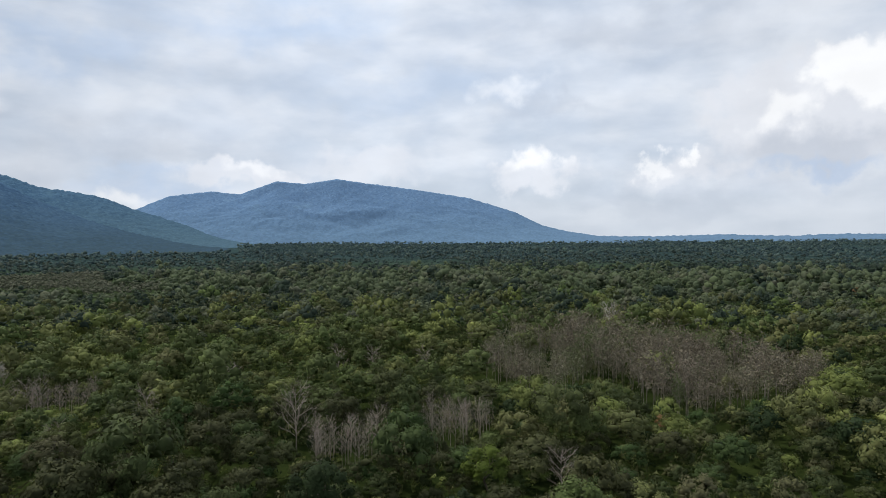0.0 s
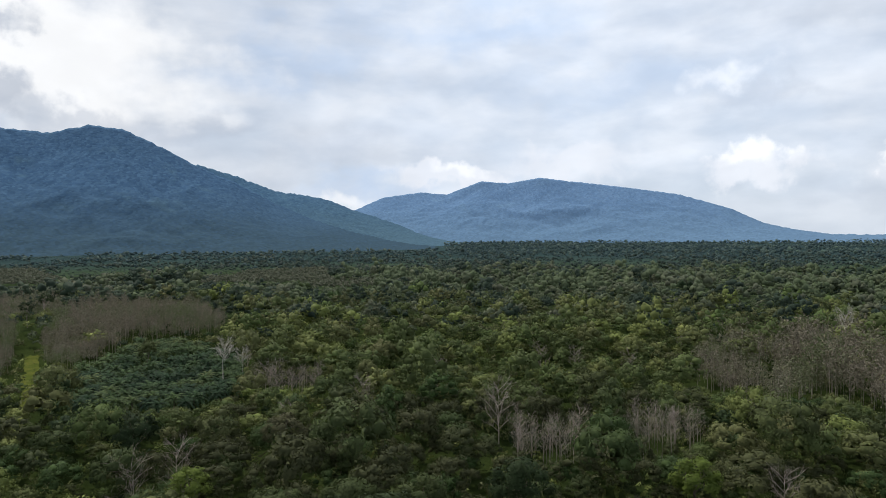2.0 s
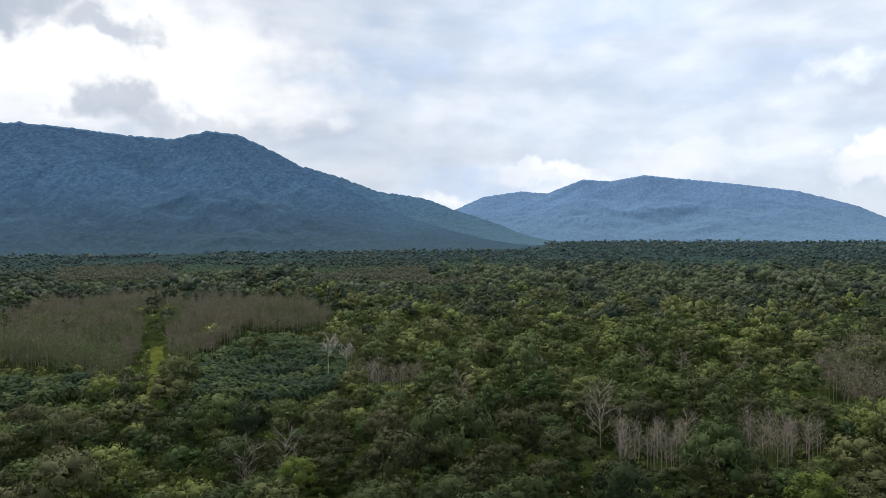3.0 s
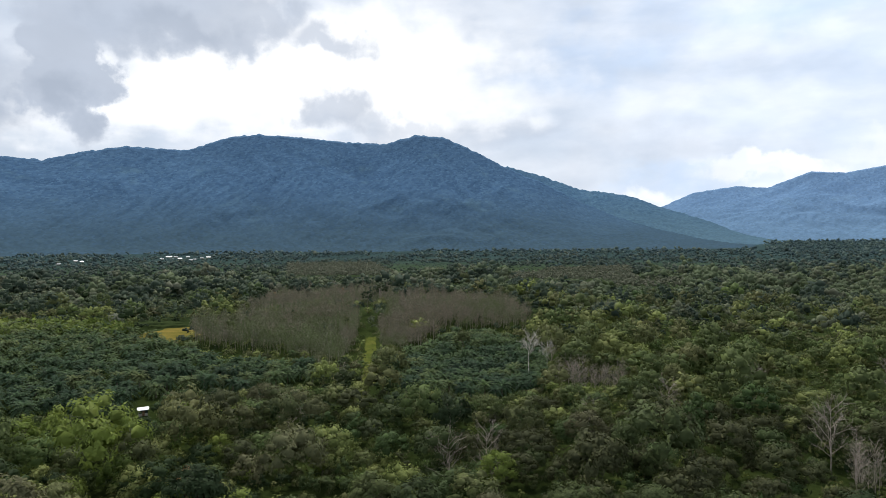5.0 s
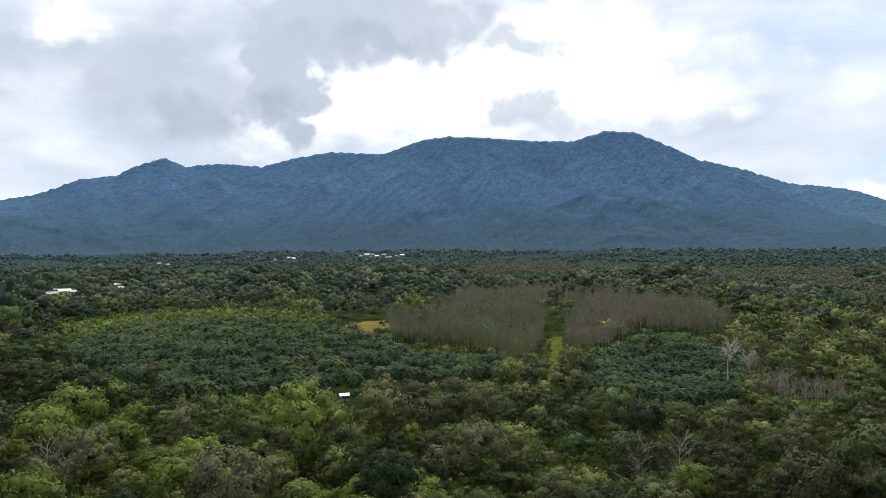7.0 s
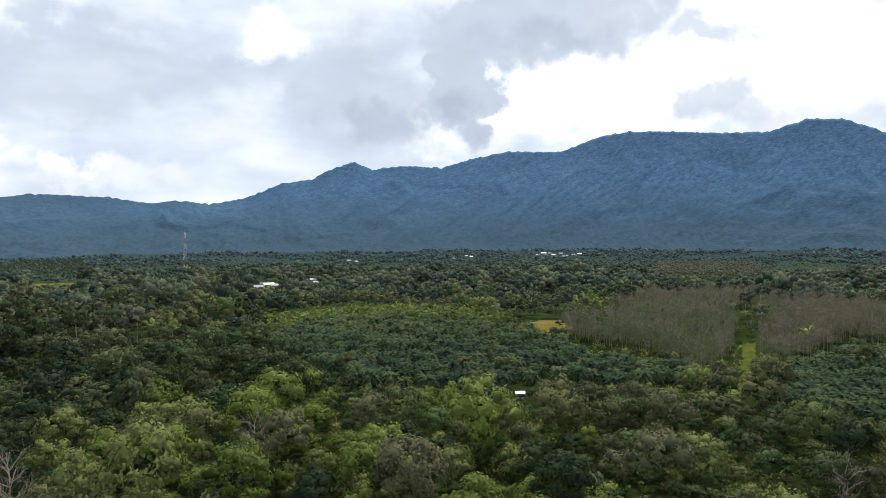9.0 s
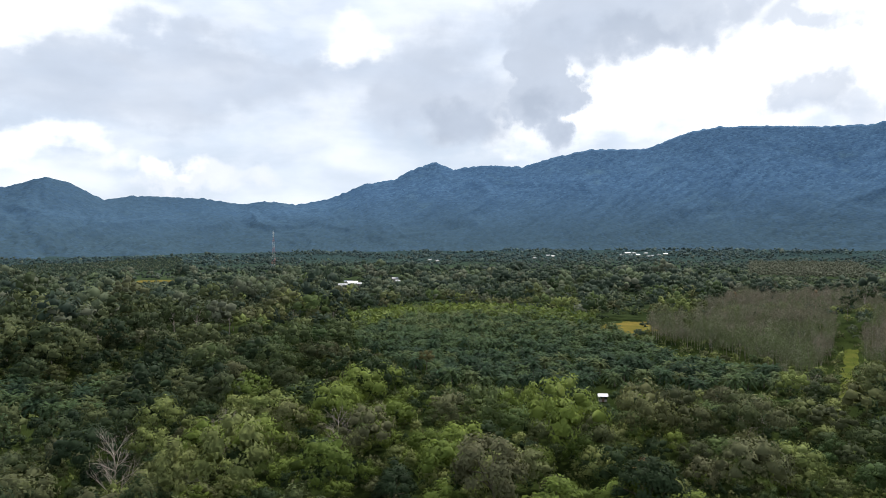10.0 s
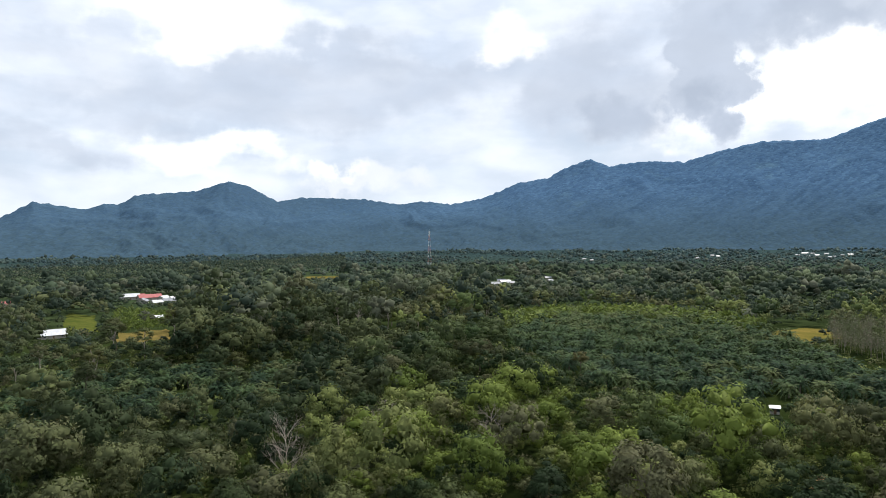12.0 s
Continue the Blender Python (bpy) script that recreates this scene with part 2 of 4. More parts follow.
GREY_ROOF = mottled("grey_sheet_metal", (0.17, 0.18, 0.20), (0.30, 0.31, 0.33), 3, 0.5, 0.01, 0.3)
PLASTER = mottled("stained_cream_plaster", (0.24, 0.22, 0.19), (0.42, 0.40, 0.35), 2, 0.85, 0.01)
DOOR_PAINT = mottled("brown_door_paint", (0.10, 0.06, 0.035), (0.17, 0.10, 0.06), 0.6, 0.6, 0.004)
MAST_RED = mottled("mast_red_paint", (0.44, 0.16, 0.13), (0.55, 0.22, 0.18), 2, 0.5, 0.004)
MAST_WHITE = mottled("mast_white_paint", (0.66, 0.66, 0.65), (0.82, 0.82, 0.81), 2, 0.5, 0.004)


def window_glass():
    m, g = material("dark_window_glass")
    finish(g, (0.03, 0.04, 0.045), 0.08, spec=0.6)
    return m


GLASS = window_glass()


def hillside(name, low, high, patch, young, relief=1.3):
    """Forest seen over kilometres, haze in its colours: crown grain, denser wood, paler clearings, and less blue at the
    foot.
    """
    m, g = material(name)
    p = g.node("ShaderNodeTexCoord").outputs["Object"]
    crowns = g.node("ShaderNodeTexVoronoi")
    g.put(crowns.inputs["Vector"], p)
    crowns.inputs["Scale"].default_value = 1 / 12
    cell = g.node("ShaderNodeSeparateColor")
    g.put(cell.inputs[0], crowns.outputs["Color"])
    spot = g.node("ShaderNodeSeparateXYZ")
    g.put(spot.inputs[0], p)
    wide = g.noise(p, 1 / 420, 7, 0.6)
    grain = g.noise(p, 1 / 24, 6, 0.65)
    f = g.math("ADD", g.math("MULTIPLY", wide, 0.5), g.math("MULTIPLY", cell.outputs[0], 0.42))
    f = g.math("ADD", f, g.math("MULTIPLY", grain, 0.3))
    colour = g.mix(g.smooth(f, 0.38, 0.88), low, high)
    clearing = g.smooth(g.noise(g.vec("ADD", p, (900, 300, 0)), 1 / 150, 5, 0.6), 0.58, 0.76, 0.0, 0.7)
    colour = g.mix(clearing, colour, patch)
    # less of the haze blue low on the slopes and on the western hills
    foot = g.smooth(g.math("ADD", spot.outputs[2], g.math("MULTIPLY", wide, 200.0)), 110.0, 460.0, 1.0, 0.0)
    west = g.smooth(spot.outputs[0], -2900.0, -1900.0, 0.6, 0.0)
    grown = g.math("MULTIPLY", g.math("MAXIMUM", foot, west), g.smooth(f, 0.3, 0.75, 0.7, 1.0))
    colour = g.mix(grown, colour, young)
    # every crown has its own tone
    colour = g.scale(colour, g.math("MULTIPLY_ADD", cell.outputs[1], 0.22, 0.89))
    finish(g, colour, 0.95, g.math("SUBTRACT", grain, crowns.outputs["Distance"]), relief, spec=0.0)
    return m


# aerial haze painted into the forest colours, palest on the farthest range
MOUNTAIN = hillside("hazed_mountain_forest", (0.050, 0.098, 0.170), (0.070, 0.130, 0.208), (0.084, 0.148, 0.202), (0.040, 0.068, 0.088))
SHOULDER = hillside("hazed_ridge_forest", (0.050, 0.100, 0.164), (0.072, 0.136, 0.202), (0.082, 0.150, 0.198), (0.066, 0.116, 0.150))
FAR_MOUNTAIN = hillside("pale_hazed_mountain_forest", (0.102, 0.178, 0.294), (0.124, 0.206, 0.322), (0.130, 0.216, 0.316), (0.108, 0.180, 0.262), 0.7)


# ---- helpers for meshes ----
def mesh_from(name, verts, tris, mats, tone=None, smooth=False, normals=None):
    """A triangle mesh from arrays, with an optional tone and normal for each vertex."""
    me = bpy.data.meshes.new(name)
    verts, tris = np.asarray(verts, np.float32), np.asarray(tris, np.int32)
    me.vertices.add(len(verts))
    me.vertices.foreach_set("co", verts.ravel())
    me.loops.add(tris.size)
    me.loops.foreach_set("vertex_index", tris.ravel())
    me.polygons.add(len(tris))
    me.polygons.foreach_set("loop_start", np.arange(0, tris.size, 3, dtype=np.int32))
    if smooth or normals is not None:
        me.polygons.foreach_set("use_smooth", np.ones(len(tris), bool))
    if tone is not None:
        me.attributes.new("tone", "FLOAT", "POINT").data.foreach_set("value", np.asarray(tone, np.float32))
    for m in mats if isinstance(mats, (list, tuple)) else [mats]:
        me.materials.append(m)
    me.update()
    if normals is not None:
        me.normals_split_custom_set_from_vertices(np.asarray(normals, np.float32))
    return me


def part(name, me, parent, label=""):
    ob = new(name, me)
    ob.parent = parent
    return tagged(ob, label) if label else ob


def bm_mesh(name, bm, mat):
    me = bpy.data.meshes.new(name)
    bm.to_mesh(me)
    bm.free()
    me.materials.append(mat)
    return me


def join(pieces):
    """One (verts, tris, normals) of many."""
    vs, ts, ns, n = [], [], [], 0
    for v, t, nor in pieces:
        vs.append(v)
        ts.append(t + n)
        ns.append(nor)
        n += len(v)
    return np.concatenate(vs), np.concatenate(ts), np.concatenate(ns)


def unit(v):
    return v / np.maximum(np.linalg.norm(v, axis=-1, keepdims=True), 1e-9)


def sprays(centres, normals, size, rng, slim=0.52, dome=None):
    """Leaf sprays: small pointed blades that face about along the normals and shade with the dome that they cover."""
    n = len(centres)
    nor = unit(normals)
    side = unit(np.cross(nor, rng.normal(size=(n, 3))))
    fore = np.cross(nor, side)
    s = (size * rng.uniform(0.55, 1.4, n))[:, None]
    v = np.stack([centres - fore * s, centres + fore * s * 0.55 + side * s * slim, centres + fore * s * 0.7 - side * s * slim], 1)
    soft = nor if dome is None else unit(dome * 0.7 + nor * 0.5)
    return v.reshape(-1, 3), np.arange(3 * n).reshape(-1, 3), np.repeat(soft, 3, 0)


ICO = bmesh.new()
bmesh.ops.create_icosphere(ICO, subdivisions=1, radius=1.0)
ICO_V = np.array([v.co[:] for v in ICO.verts])
ICO_T = np.array([[v.index for v in f.verts] for f in ICO.faces])
ICO.free()


DOME_T = ICO_T[ICO_V[ICO_T].mean(1)[:, 2] > -0.3]
BALL = bmesh.new()
bmesh.ops.create_icosphere(BALL, subdivisions=2, radius=1.0)
BALL_V = np.array([v.co[:] for v in BALL.verts])
BALL_T = np.array([[v.index for v in f.verts] for f in BALL.faces])
BALL.free()
BALL_T = BALL_T[BALL_V[BALL_T].mean(1)[:, 2] > -0.25]


def crown(rng, high, wide, count, size, lobes=13, base=0.5, open_=0.0, ruffle=0.38, lift=0.15):
    """A broadleaf crown: sprays over many small lobes that sit on an uneven dome, round a shaded inner mass."""
    k = np.arange(lobes) + 0.5
    phi = rng.uniform(0, 2 * np.pi) + k * 2.4 + rng.normal(0, 0.25, lobes)
    theta = np.arccos(1 - 1.12 * k / lobes)
    rz = high * (1 - base) * 0.62
    r = wide * 0.36 * rng.uniform(0.75, 1.15, lobes)
    off = rng.normal(0, 0.05 * wide, 2)
    mid = np.stack([np.sin(theta) * np.cos(phi) * r + off[0], np.sin(theta) * np.sin(phi) * r + off[1], high - rz * 1.35 + np.cos(theta) * rz * rng.uniform(0.7, 1.1, lobes)], -1)
    rad = wide * rng.uniform(0.13, 0.23, lobes) * (8 / lobes) ** 0.3
    pick = rng.choice(lobes, count, p=rad**2 / (rad**2).sum())
    out = np.stack([np.cos(phi) * np.sin(theta), np.sin(phi) * np.sin(theta), np.cos(theta)], -1)[pick]
    d = unit(rng.normal(size=(count, 3)) + out * 0.7 + (0, 0, 0.2))
    reach = rng.uniform(0.72 - open_, 1.12, (count, 1)) * (1 + 0.15 * np.sin(7 * d[:, :1] + pick[:, None]) * np.cos(8 * d[:, 1:2]))
    c = mid[pick] + d * rad[pick, None] * reach * (1, 1, 0.8)
    heart = np.array([off[0], off[1], high - rz * 1.7])
    dome = unit(unit((c - heart) / (wide * 0.5, wide * 0.5, rz * 1.5)) * 0.6 + d * 0.55)
    return sprays(c, d * 0.6 + out * 0.6 + rng.normal(size=(count, 3)) * ruffle + (0, 0, lift), size, rng, dome=dome), mid, rad


def leafy_heads(rng, mid, rad, fine=False, rough=0.3):
    """Rounded inner masses of a crown, one to a lobe, shaded as parts of one dome."""
    bv, bt = (BALL_V, BALL_T) if fine else (ICO_V, DOME_T)
    middle = mid.mean(0) - (0, 0, rad.mean())
    out = []
    for m, r in zip(mid, rad):
        v = m + bv * r * rng.uniform(1 - rough, 1 + rough * 0.6, (len(bv), 1)) * (1.08, 1.08, 0.85)
        out.append((v, bt, unit(bv * 0.6 + unit(v - middle) * 0.5)))
    return out


def lumpy(rng, high, wide, lobes, count, size, base=0.5, head=1.0, fine=False):
    """A crown seen from afar: rounded leafy heads on an uneven dome, roughened by sprays."""
    leaves, mid, rad = crown(rng, high, wide, max(count, 1), size, lobes, base, ruffle=0.42)
    heads = leafy_heads(rng, mid, rad * (head if lobes > 5 else 0.78), fine, 0.3 if lobes > 5 else 0.42)
    return join(heads + ([leaves] if count else []))


def tubes(segments, sides=5):
    """Tapered limbs from rows of start, end, radius, radius."""
    p0, p1 = np.array([s[0] for s in segments], float), np.array([s[1] for s in segments], float)
    r0, r1 = np.array([s[2] for s in segments]), np.array([s[3] for s in segments])
    ax = unit(p1 - p0)
    ref = np.where(np.abs(ax[:, 2:3]) > 0.9, [[1.0, 0, 0]], [[0, 0, 1.0]])
    u = unit(np.cross(ax, ref))
    w = np.cross(ax, u)
    a = np.arange(sides) * 2 * np.pi / sides
    ring = np.cos(a)[None, :, None] * u[:, None] + np.sin(a)[None, :, None] * w[:, None]
    v = np.concatenate([p0[:, None] + ring * r0[:, None, None], p1[:, None] + ring * r1[:, None, None]], 1).reshape(-1, 3)
    i = np.arange(sides)
    j = (i + 1) % sides
    t1 = np.concatenate([np.stack([i, j, j + sides], -1), np.stack([i, j + sides, i + sides], -1)])
    t = (np.arange(len(segments)) * 2 * sides)[:, None, None] + t1[None]
    return v, t.reshape(-1, 3)


def trunk_of(rng, high, mid, rad, thick):
    """A leaning tapered trunk whose limbs reach into the crown's lobes."""
    pts = [np.array([0, 0, -1.0])]
    for k in (0.22, 0.42, 0.58, 0.72):
        pts.append(np.array([*rng.normal(0, 0.25, 2), high * k]))
    seg = [(pts[i], pts[i + 1], thick * (1 - 0.2 * i), thick * (0.8 - 0.2 * i)) for i in range(4)]
    for i in range(0, len(mid), 2):
        start = pts[2 + i % 4 // 2]
        knee = start * 0.45 + mid[i] * 0.55 + rng.normal(0, 0.3, 3)
        seg += [(start, knee, thick * 0.36, thick * 0.24), (knee, mid[i] + (0, 0, rad[i] * 0.4), thick * 0.24, thick * 0.07)]
    return tubes(seg)


def bare_tree(rng, high, wide, boughs, twigs, thick, low=0.4, rise=0.9, finer=2):
    """A leafless tree: trunk, rising boughs, twigs and finer twigs."""
    seg, tips = [], []
    pts = [np.array([0, 0, -0.8])] + [np.array([*rng.normal(0, 0.02 * high * k, 2), high * k]) for k in (0.3, 0.6, 0.97)]
    for i in range(3):
        seg.append((pts[i], pts[i + 1], thick * (1 - 0.3 * i), thick * (0.7 - 0.3 * i)))
    for b in range(boughs):
        k = low + (0.95 - low) * (b + rng.uniform(0, 0.8)) / boughs
        s = pts[1] + (pts[3] - pts[1]) * (k - 0.3) / 0.67 if k > 0.3 else pts[1] * k / 0.3
        a = b * 2.4 + rng.uniform(-0.4, 0.4)
        d = unit(np.array([math.cos(a), math.sin(a), rise * rng.uniform(0.6, 1.4)]))
        e = s + d * wide * 0.5 * rng.uniform(0.6, 1.1) * (1.15 - 0.5 * k)
        seg.append((s, e, thick * 0.42, thick * 0.16))
        for _ in range(twigs):
            q = s + (e - s) * rng.uniform(0.35, 1.0)
            d2 = unit(d + rng.normal(0, 0.55, 3) + (0, 0, 0.3))
            f = q + d2 * wide * rng.uniform(0.12, 0.26)
            seg.append((q, f, thick * 0.17, thick * 0.06))
            tips.append(f)
            for _ in range(finer):
                q2 = q + (f - q) * rng.uniform(0.4, 1.0)
                f2 = q2 + unit(d2 + rng.normal(0, 0.6, 3) + (0, 0, 0.2)) * wide * rng.uniform(0.06, 0.14)
                seg.append((q2, f2, thick * 0.08, thick * 0.04))
                tips.append(f2)
    return tubes(seg, 3), np.array(tips)


def scatter(name, templates, xyz, scale, tone, mat, rng, label, category, squash=(0.72, 1.28)):
    """Many alike plants joined into one mesh, each turned, sized and toned by itself."""
    vs, ts, ns, tn, n = [], [], [], [], 0
    which = rng.integers(0, len(templates), len(xyz))
    turn = rng.uniform(0, 2 * np.pi, len(xyz))
    tall = rng.uniform(*squash, len(xyz))
    for i, (v, t, *nor) in enumerate(templates):
        m = which == i
        k = int(m.sum())
        if not k:
            continue
        c, s = np.cos(turn[m])[:, None], np.sin(turn[m])[:, None]
        x = (v[None, :, 0] * c - v[None, :, 1] * s) * scale[m, None] + xyz[m, None, 0]
        y = (v[None, :, 0] * s + v[None, :, 1] * c) * scale[m, None] + xyz[m, None, 1]
        z = v[None, :, 2] * (scale[m] * tall[m])[:, None] + xyz[m, None, 2]
        vs.append(np.stack([x, y, z], -1).reshape(-1, 3))
        ts.append((t[None] + (n + np.arange(k) * len(v))[:, None, None]).reshape(-1, 3))
        tn.append(np.repeat(tone[m], len(v)))
        for q in nor:
            ns.append(np.stack([q[None, :, 0] * c - q[None, :, 1] * s, q[None, :, 0] * s + q[None, :, 1] * c, np.repeat(q[None, :, 2], k, 0)], -1).reshape(-1, 3))
        n += k * len(v)
    me = mesh_from(name, np.concatenate(vs), np.concatenate(ts), mat, np.concatenate(tn), normals=np.concatenate(ns) if ns else None)
    return tagged(new(name, me), label, category, kind="stuff")


# ---- the lie of the land ----
def ground_z(x, y):
    d = np.hypot(x, y)
    soft = np.clip((d - 60) / 240, 0, 1)
    z = (1.6 * np.sin(x / 83 + 1) * np.cos(y / 97) + 1.1 * np.sin((x + y) / 41)) * soft
    z = z + 45 * np.clip((d - 2000) / 2500, 0, 1) * np.interp(x / np.maximum(d, 1), [0.65, 0.92], [1.0, 0.7])
    for az, dd, h, w in MOUNDS:
        mx, my = polar(az, dd)
        z = z + h * np.exp(-((x - mx) ** 2 + (y - my) ** 2) / w**2)
    return z


MOUNDS = ((26, 500, 9.0, 115), (-1, 640, 6.0, 120), (-8, 560, 5.0, 80), (62, 560, 3.0, 120))


def inside(az, d, zone):
    """Which of the places lie in a plot, given by its corners as bearing and distance."""
    x, y = polar(az, d)
    hit = np.zeros(np.shape(x), bool)
    px, py = polar(np.array([c[0] for c in zone], float), np.array([c[1] for c in zone], float))
    for i in range(len(zone)):
        j = i - 1
        cross = (py[i] > y) != (py[j] > y)
        with np.errstate(divide="ignore", invalid="ignore"):
            hit ^= cross & (x < (px[j] - px[i]) * (y - py[i]) / (py[j] - py[i]) + px[i])
    return hit


# plots of the plain as corners (bearing, distance)
PALM_PLOTS = (((37, 425), (29.3, 312), (23.4, 305), (18.4, 308), (14, 330), (9, 322), (2.0, 330), (3.3, 372), (10, 385), (13, 430), (17, 500), (24, 575), (31, 620), (37, 520)),
              ((-3.6, 314), (-8.2, 296), (-12.8, 300), (-16.4, 318), (-16.6, 385), (-15.0, 430), (-11.9, 472), (-8.2, 470), (-5.6, 420), (-3.9, 400)))
PALM_MIX = ((76, 262), (71, 262), (54, 300), (54, 370), (65, 400), (72, 480), (76, 450))
STANDS = (((12.2, 448), (8.8, 426), (4.1, 398), (2.6, 362), (0.8, 372), (0.0, 400), (-0.66, 470), (-0.6, 540), (3.1, 600), (6.9, 570), (9.6, 510), (12.1, 480)),
          ((-2.4, 425), (-4.0, 412), (-5.6, 428), (-8.2, 482), (-11.9, 478), (-14.6, 495), (-15.2, 520), (-14.5, 555), (-11.9, 625), (-7.3, 640), (-4.0, 580), (-2.5, 490)),
          ((8.7, 600), (4.9, 760), (1.2, 870), (-3.5, 710), (-4.0, 620), (-0.7, 600), (3.0, 628)),
          ((-52.7, 320), (-55.8, 308), (-58.9, 282), (-61.4, 322), (-64.3, 318), (-65.9, 276), (-69, 265), (-74, 290), (-79.5, 340), (-79, 360), (-72.7, 385), (-64, 415), (-56.3, 405), (-52.7, 370)))
SMALL_STANDS = (((-47, 218), (-53.1, 220), (-53.5, 240), (-48, 246)), ((-38.5, 200), (-44, 204), (-44, 226), (-38.8, 224)),
                ((-17.2, 312), (-23, 312), (-22.5, 345), (-17.4, 340)))
FAR_STANDS = (((5, 1180), (-4.1, 1150), (-2, 1750), (5, 1700)), ((-13, 1040), (-24, 980), (-23, 1420), (-17, 1400)),
              ((-21.5, 900), (-27.3, 920), (-27.3, 1010), (-21.5, 990)), ((50, 1500), (78, 1150), (78, 1700), (50, 2300)))
FIELDS = (((16.6, 484), (14.1, 462), (11.4, 515), (11.8, 570), (14, 566)), ((53.6, 1175), (50.5, 1175), (50.6, 1265), (53.3, 1275)))
MEADOWS = (((-0.9, 332), (-2.7, 327), (-2.6, 346), (-1.9, 368), (-2.25, 424), (-2.05, 475), (-1.3, 475), (-1.05, 400)),
           ((71.2, 600), (68.6, 575), (68.9, 690), (70.6, 715)))
DRY_GRASS = (((67.6, 505), (63.6, 500), (63.9, 560), (67.2, 562)),)
TALL_WOOD = ((64, 395), (56, 400), (50, 430), (40, 470), (36, 560), (40, 680), (50, 720), (61, 600), (62, 470))
GARDEN = ((68, 565), (63.6, 565), (63, 700), (67.5, 740))
LUSH = ((37, 450), (31, 530), (24, 500), (17.5, 468), (16.8, 520), (24, 580), (31, 640), (38, 560))


def ground_sheet():
    r = np.concatenate([np.arange(0, 900, 9.0), 900 * 1.035 ** np.arange(0, 51)])
    r[-1] = 4960.0
    cols = 300
    a = np.linspace(0, 360, cols, endpoint=False)
    R, A = np.meshgrid(r, a, indexing="ij")
    x, y = polar(A, R)
    v = np.stack([x, y, ground_z(x, y)], -1).reshape(-1, 3)
    i, j = np.meshgrid(np.arange(len(r) - 1), np.arange(cols), indexing="ij")
    p, q = i * cols + j, i * cols + (j + 1) % cols
    t = np.concatenate([np.stack([p, q, q + cols], -1).reshape(-1, 3), np.stack([p, q + cols, p + cols], -1).reshape(-1, 3)])
    t = t[:, ::-1]
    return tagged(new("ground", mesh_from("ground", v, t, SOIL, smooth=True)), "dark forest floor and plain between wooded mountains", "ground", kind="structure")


ground_sheet()


def strip(name, az0, az1, cols, rows, surface, mat, label, category, back=8):
    """A range of hills as a sheet over bearing and depth; s runs from the foot, 0, over the ridge, 1, to the far foot, 1.5."""
    A = np.linspace(az0, az1, cols)
    S = np.concatenate([np.linspace(0, 1, rows), np.linspace(1, 1.5, back + 1)[1:]])
    AA, SS = np.meshgrid(A, S)
    x, y, z = surface(AA.ravel(), SS.ravel())
    v = np.stack([x, y, z], -1)
    i, j = np.meshgrid(np.arange(len(S) - 1), np.arange(cols - 1), indexing="ij")
    p = i * cols + j
    t = np.concatenate([np.stack([p, p + cols, p + 1], -1).reshape(-1, 3), np.stack([p + 1, p + cols, p + cols + 1], -1).reshape(-1, 3)])
    return tagged(new(name, mesh_from(name, v, t, mat, smooth=True)), label, category, kind="structure")


def fractal(x, y, z, size, octaves=5):
    return np.array([noise.fractal((a / size, b / size, c / size), 1.0, 2.0, octaves) for a, b, c in zip(x, y, z)])


def hills(ridge, far, deep, spur, lump, bow=1.5):
    """The surface of a range, from its ridge as bearing and angle of height, its distance, depth and relief."""
    ra = np.array([p[0] for p in ridge], float)
    rh = np.array([p[1] for p in ridge], float)
    order = np.argsort(ra)

    def surface(az, s):
        el = np.interp(az, ra[order], rh[order])
        broad = sum(np.interp(az + k, ra[order], rh[order]) for k in (-5, -3.5, -2, -0.7, 0.7, 2, 3.5, 5)) / 8
        el = broad + (el - broad) * np.clip(s, 0, 1) ** 2.5
        dist = far(az)
        up = np.clip(s, 0, 1)
        crest = np.maximum(EYE_Z + dist * np.tan(np.radians(el)), 2.0)
        d = dist - deep * (1 - s)
        x, y = polar(az, d)
        foot = ground_z(x, y)
        z = foot + (crest - foot) * (0.10 * up + 0.90 * up**bow)
        belly = np.sin(np.pi * up) ** 0.8
        bend = fractal(az * 45 + 9137, s * 700 + 311, 0 * az + 7, 600, 3) * 160
        gully = 1 - 1.6 * np.abs(fractal(az * 45 + bend + 9137, s * 560 - bend + 811, 0 * az + 5, 280, 6))
        z = z + (gully - 0.72) * spur * crest * belly * (1 + 1.6 * np.clip((az - 36) / 10, 0, 1))
        z = z + lump * fractal(x, y, 0 * x, 26, 3) * np.clip(up * 8, 0, 1) * (1 + 1.2 * np.clip((s - 0.95) / 0.05, 0, 1))
        z = np.where(s > 1, z - crest * 1.1 * (s - 1) / 0.5, z) - 6 * (1 - up)
        return x, y, z

    return surface


MAIN_RIDGE = ((88, 1.4), (74.7, 1.6), (72.7, 2.8), (69.4, 2.25), (68.1, 2.75), (67.2, 2.6), (66, 3.4), (61.5, 3.8), (59.2, 4.6), (57.6, 4.2), (55.4, 3.0),
              (53.4, 3.35), (48.3, 3.2), (45.5, 2.75), (43.3, 3.04), (41.2, 2.75), (38.6, 3.2), (35.5, 4.48), (33.2, 4.8), (31.8, 5.6), (29.7, 6.28),
              (28.2, 5.65), (25.7, 5.97), (22.4, 5.8), (20, 6.48), (16.9, 7.05), (12.5, 6.95), (9.5, 8.04), (7.2, 8.35), (3.9, 8.2), (-0.2, 7.85),
              (-3.1, 7.75), (-5.6, 8.5), (-8, 8.27), (-10.8, 7.0), (-13.2, 5.7), (-16, 4.5), (-19, 2.9), (-22, 1.6), (-25, 0.6),
              (-28, -0.1), (-31, -0.6), (-35, -0.95))
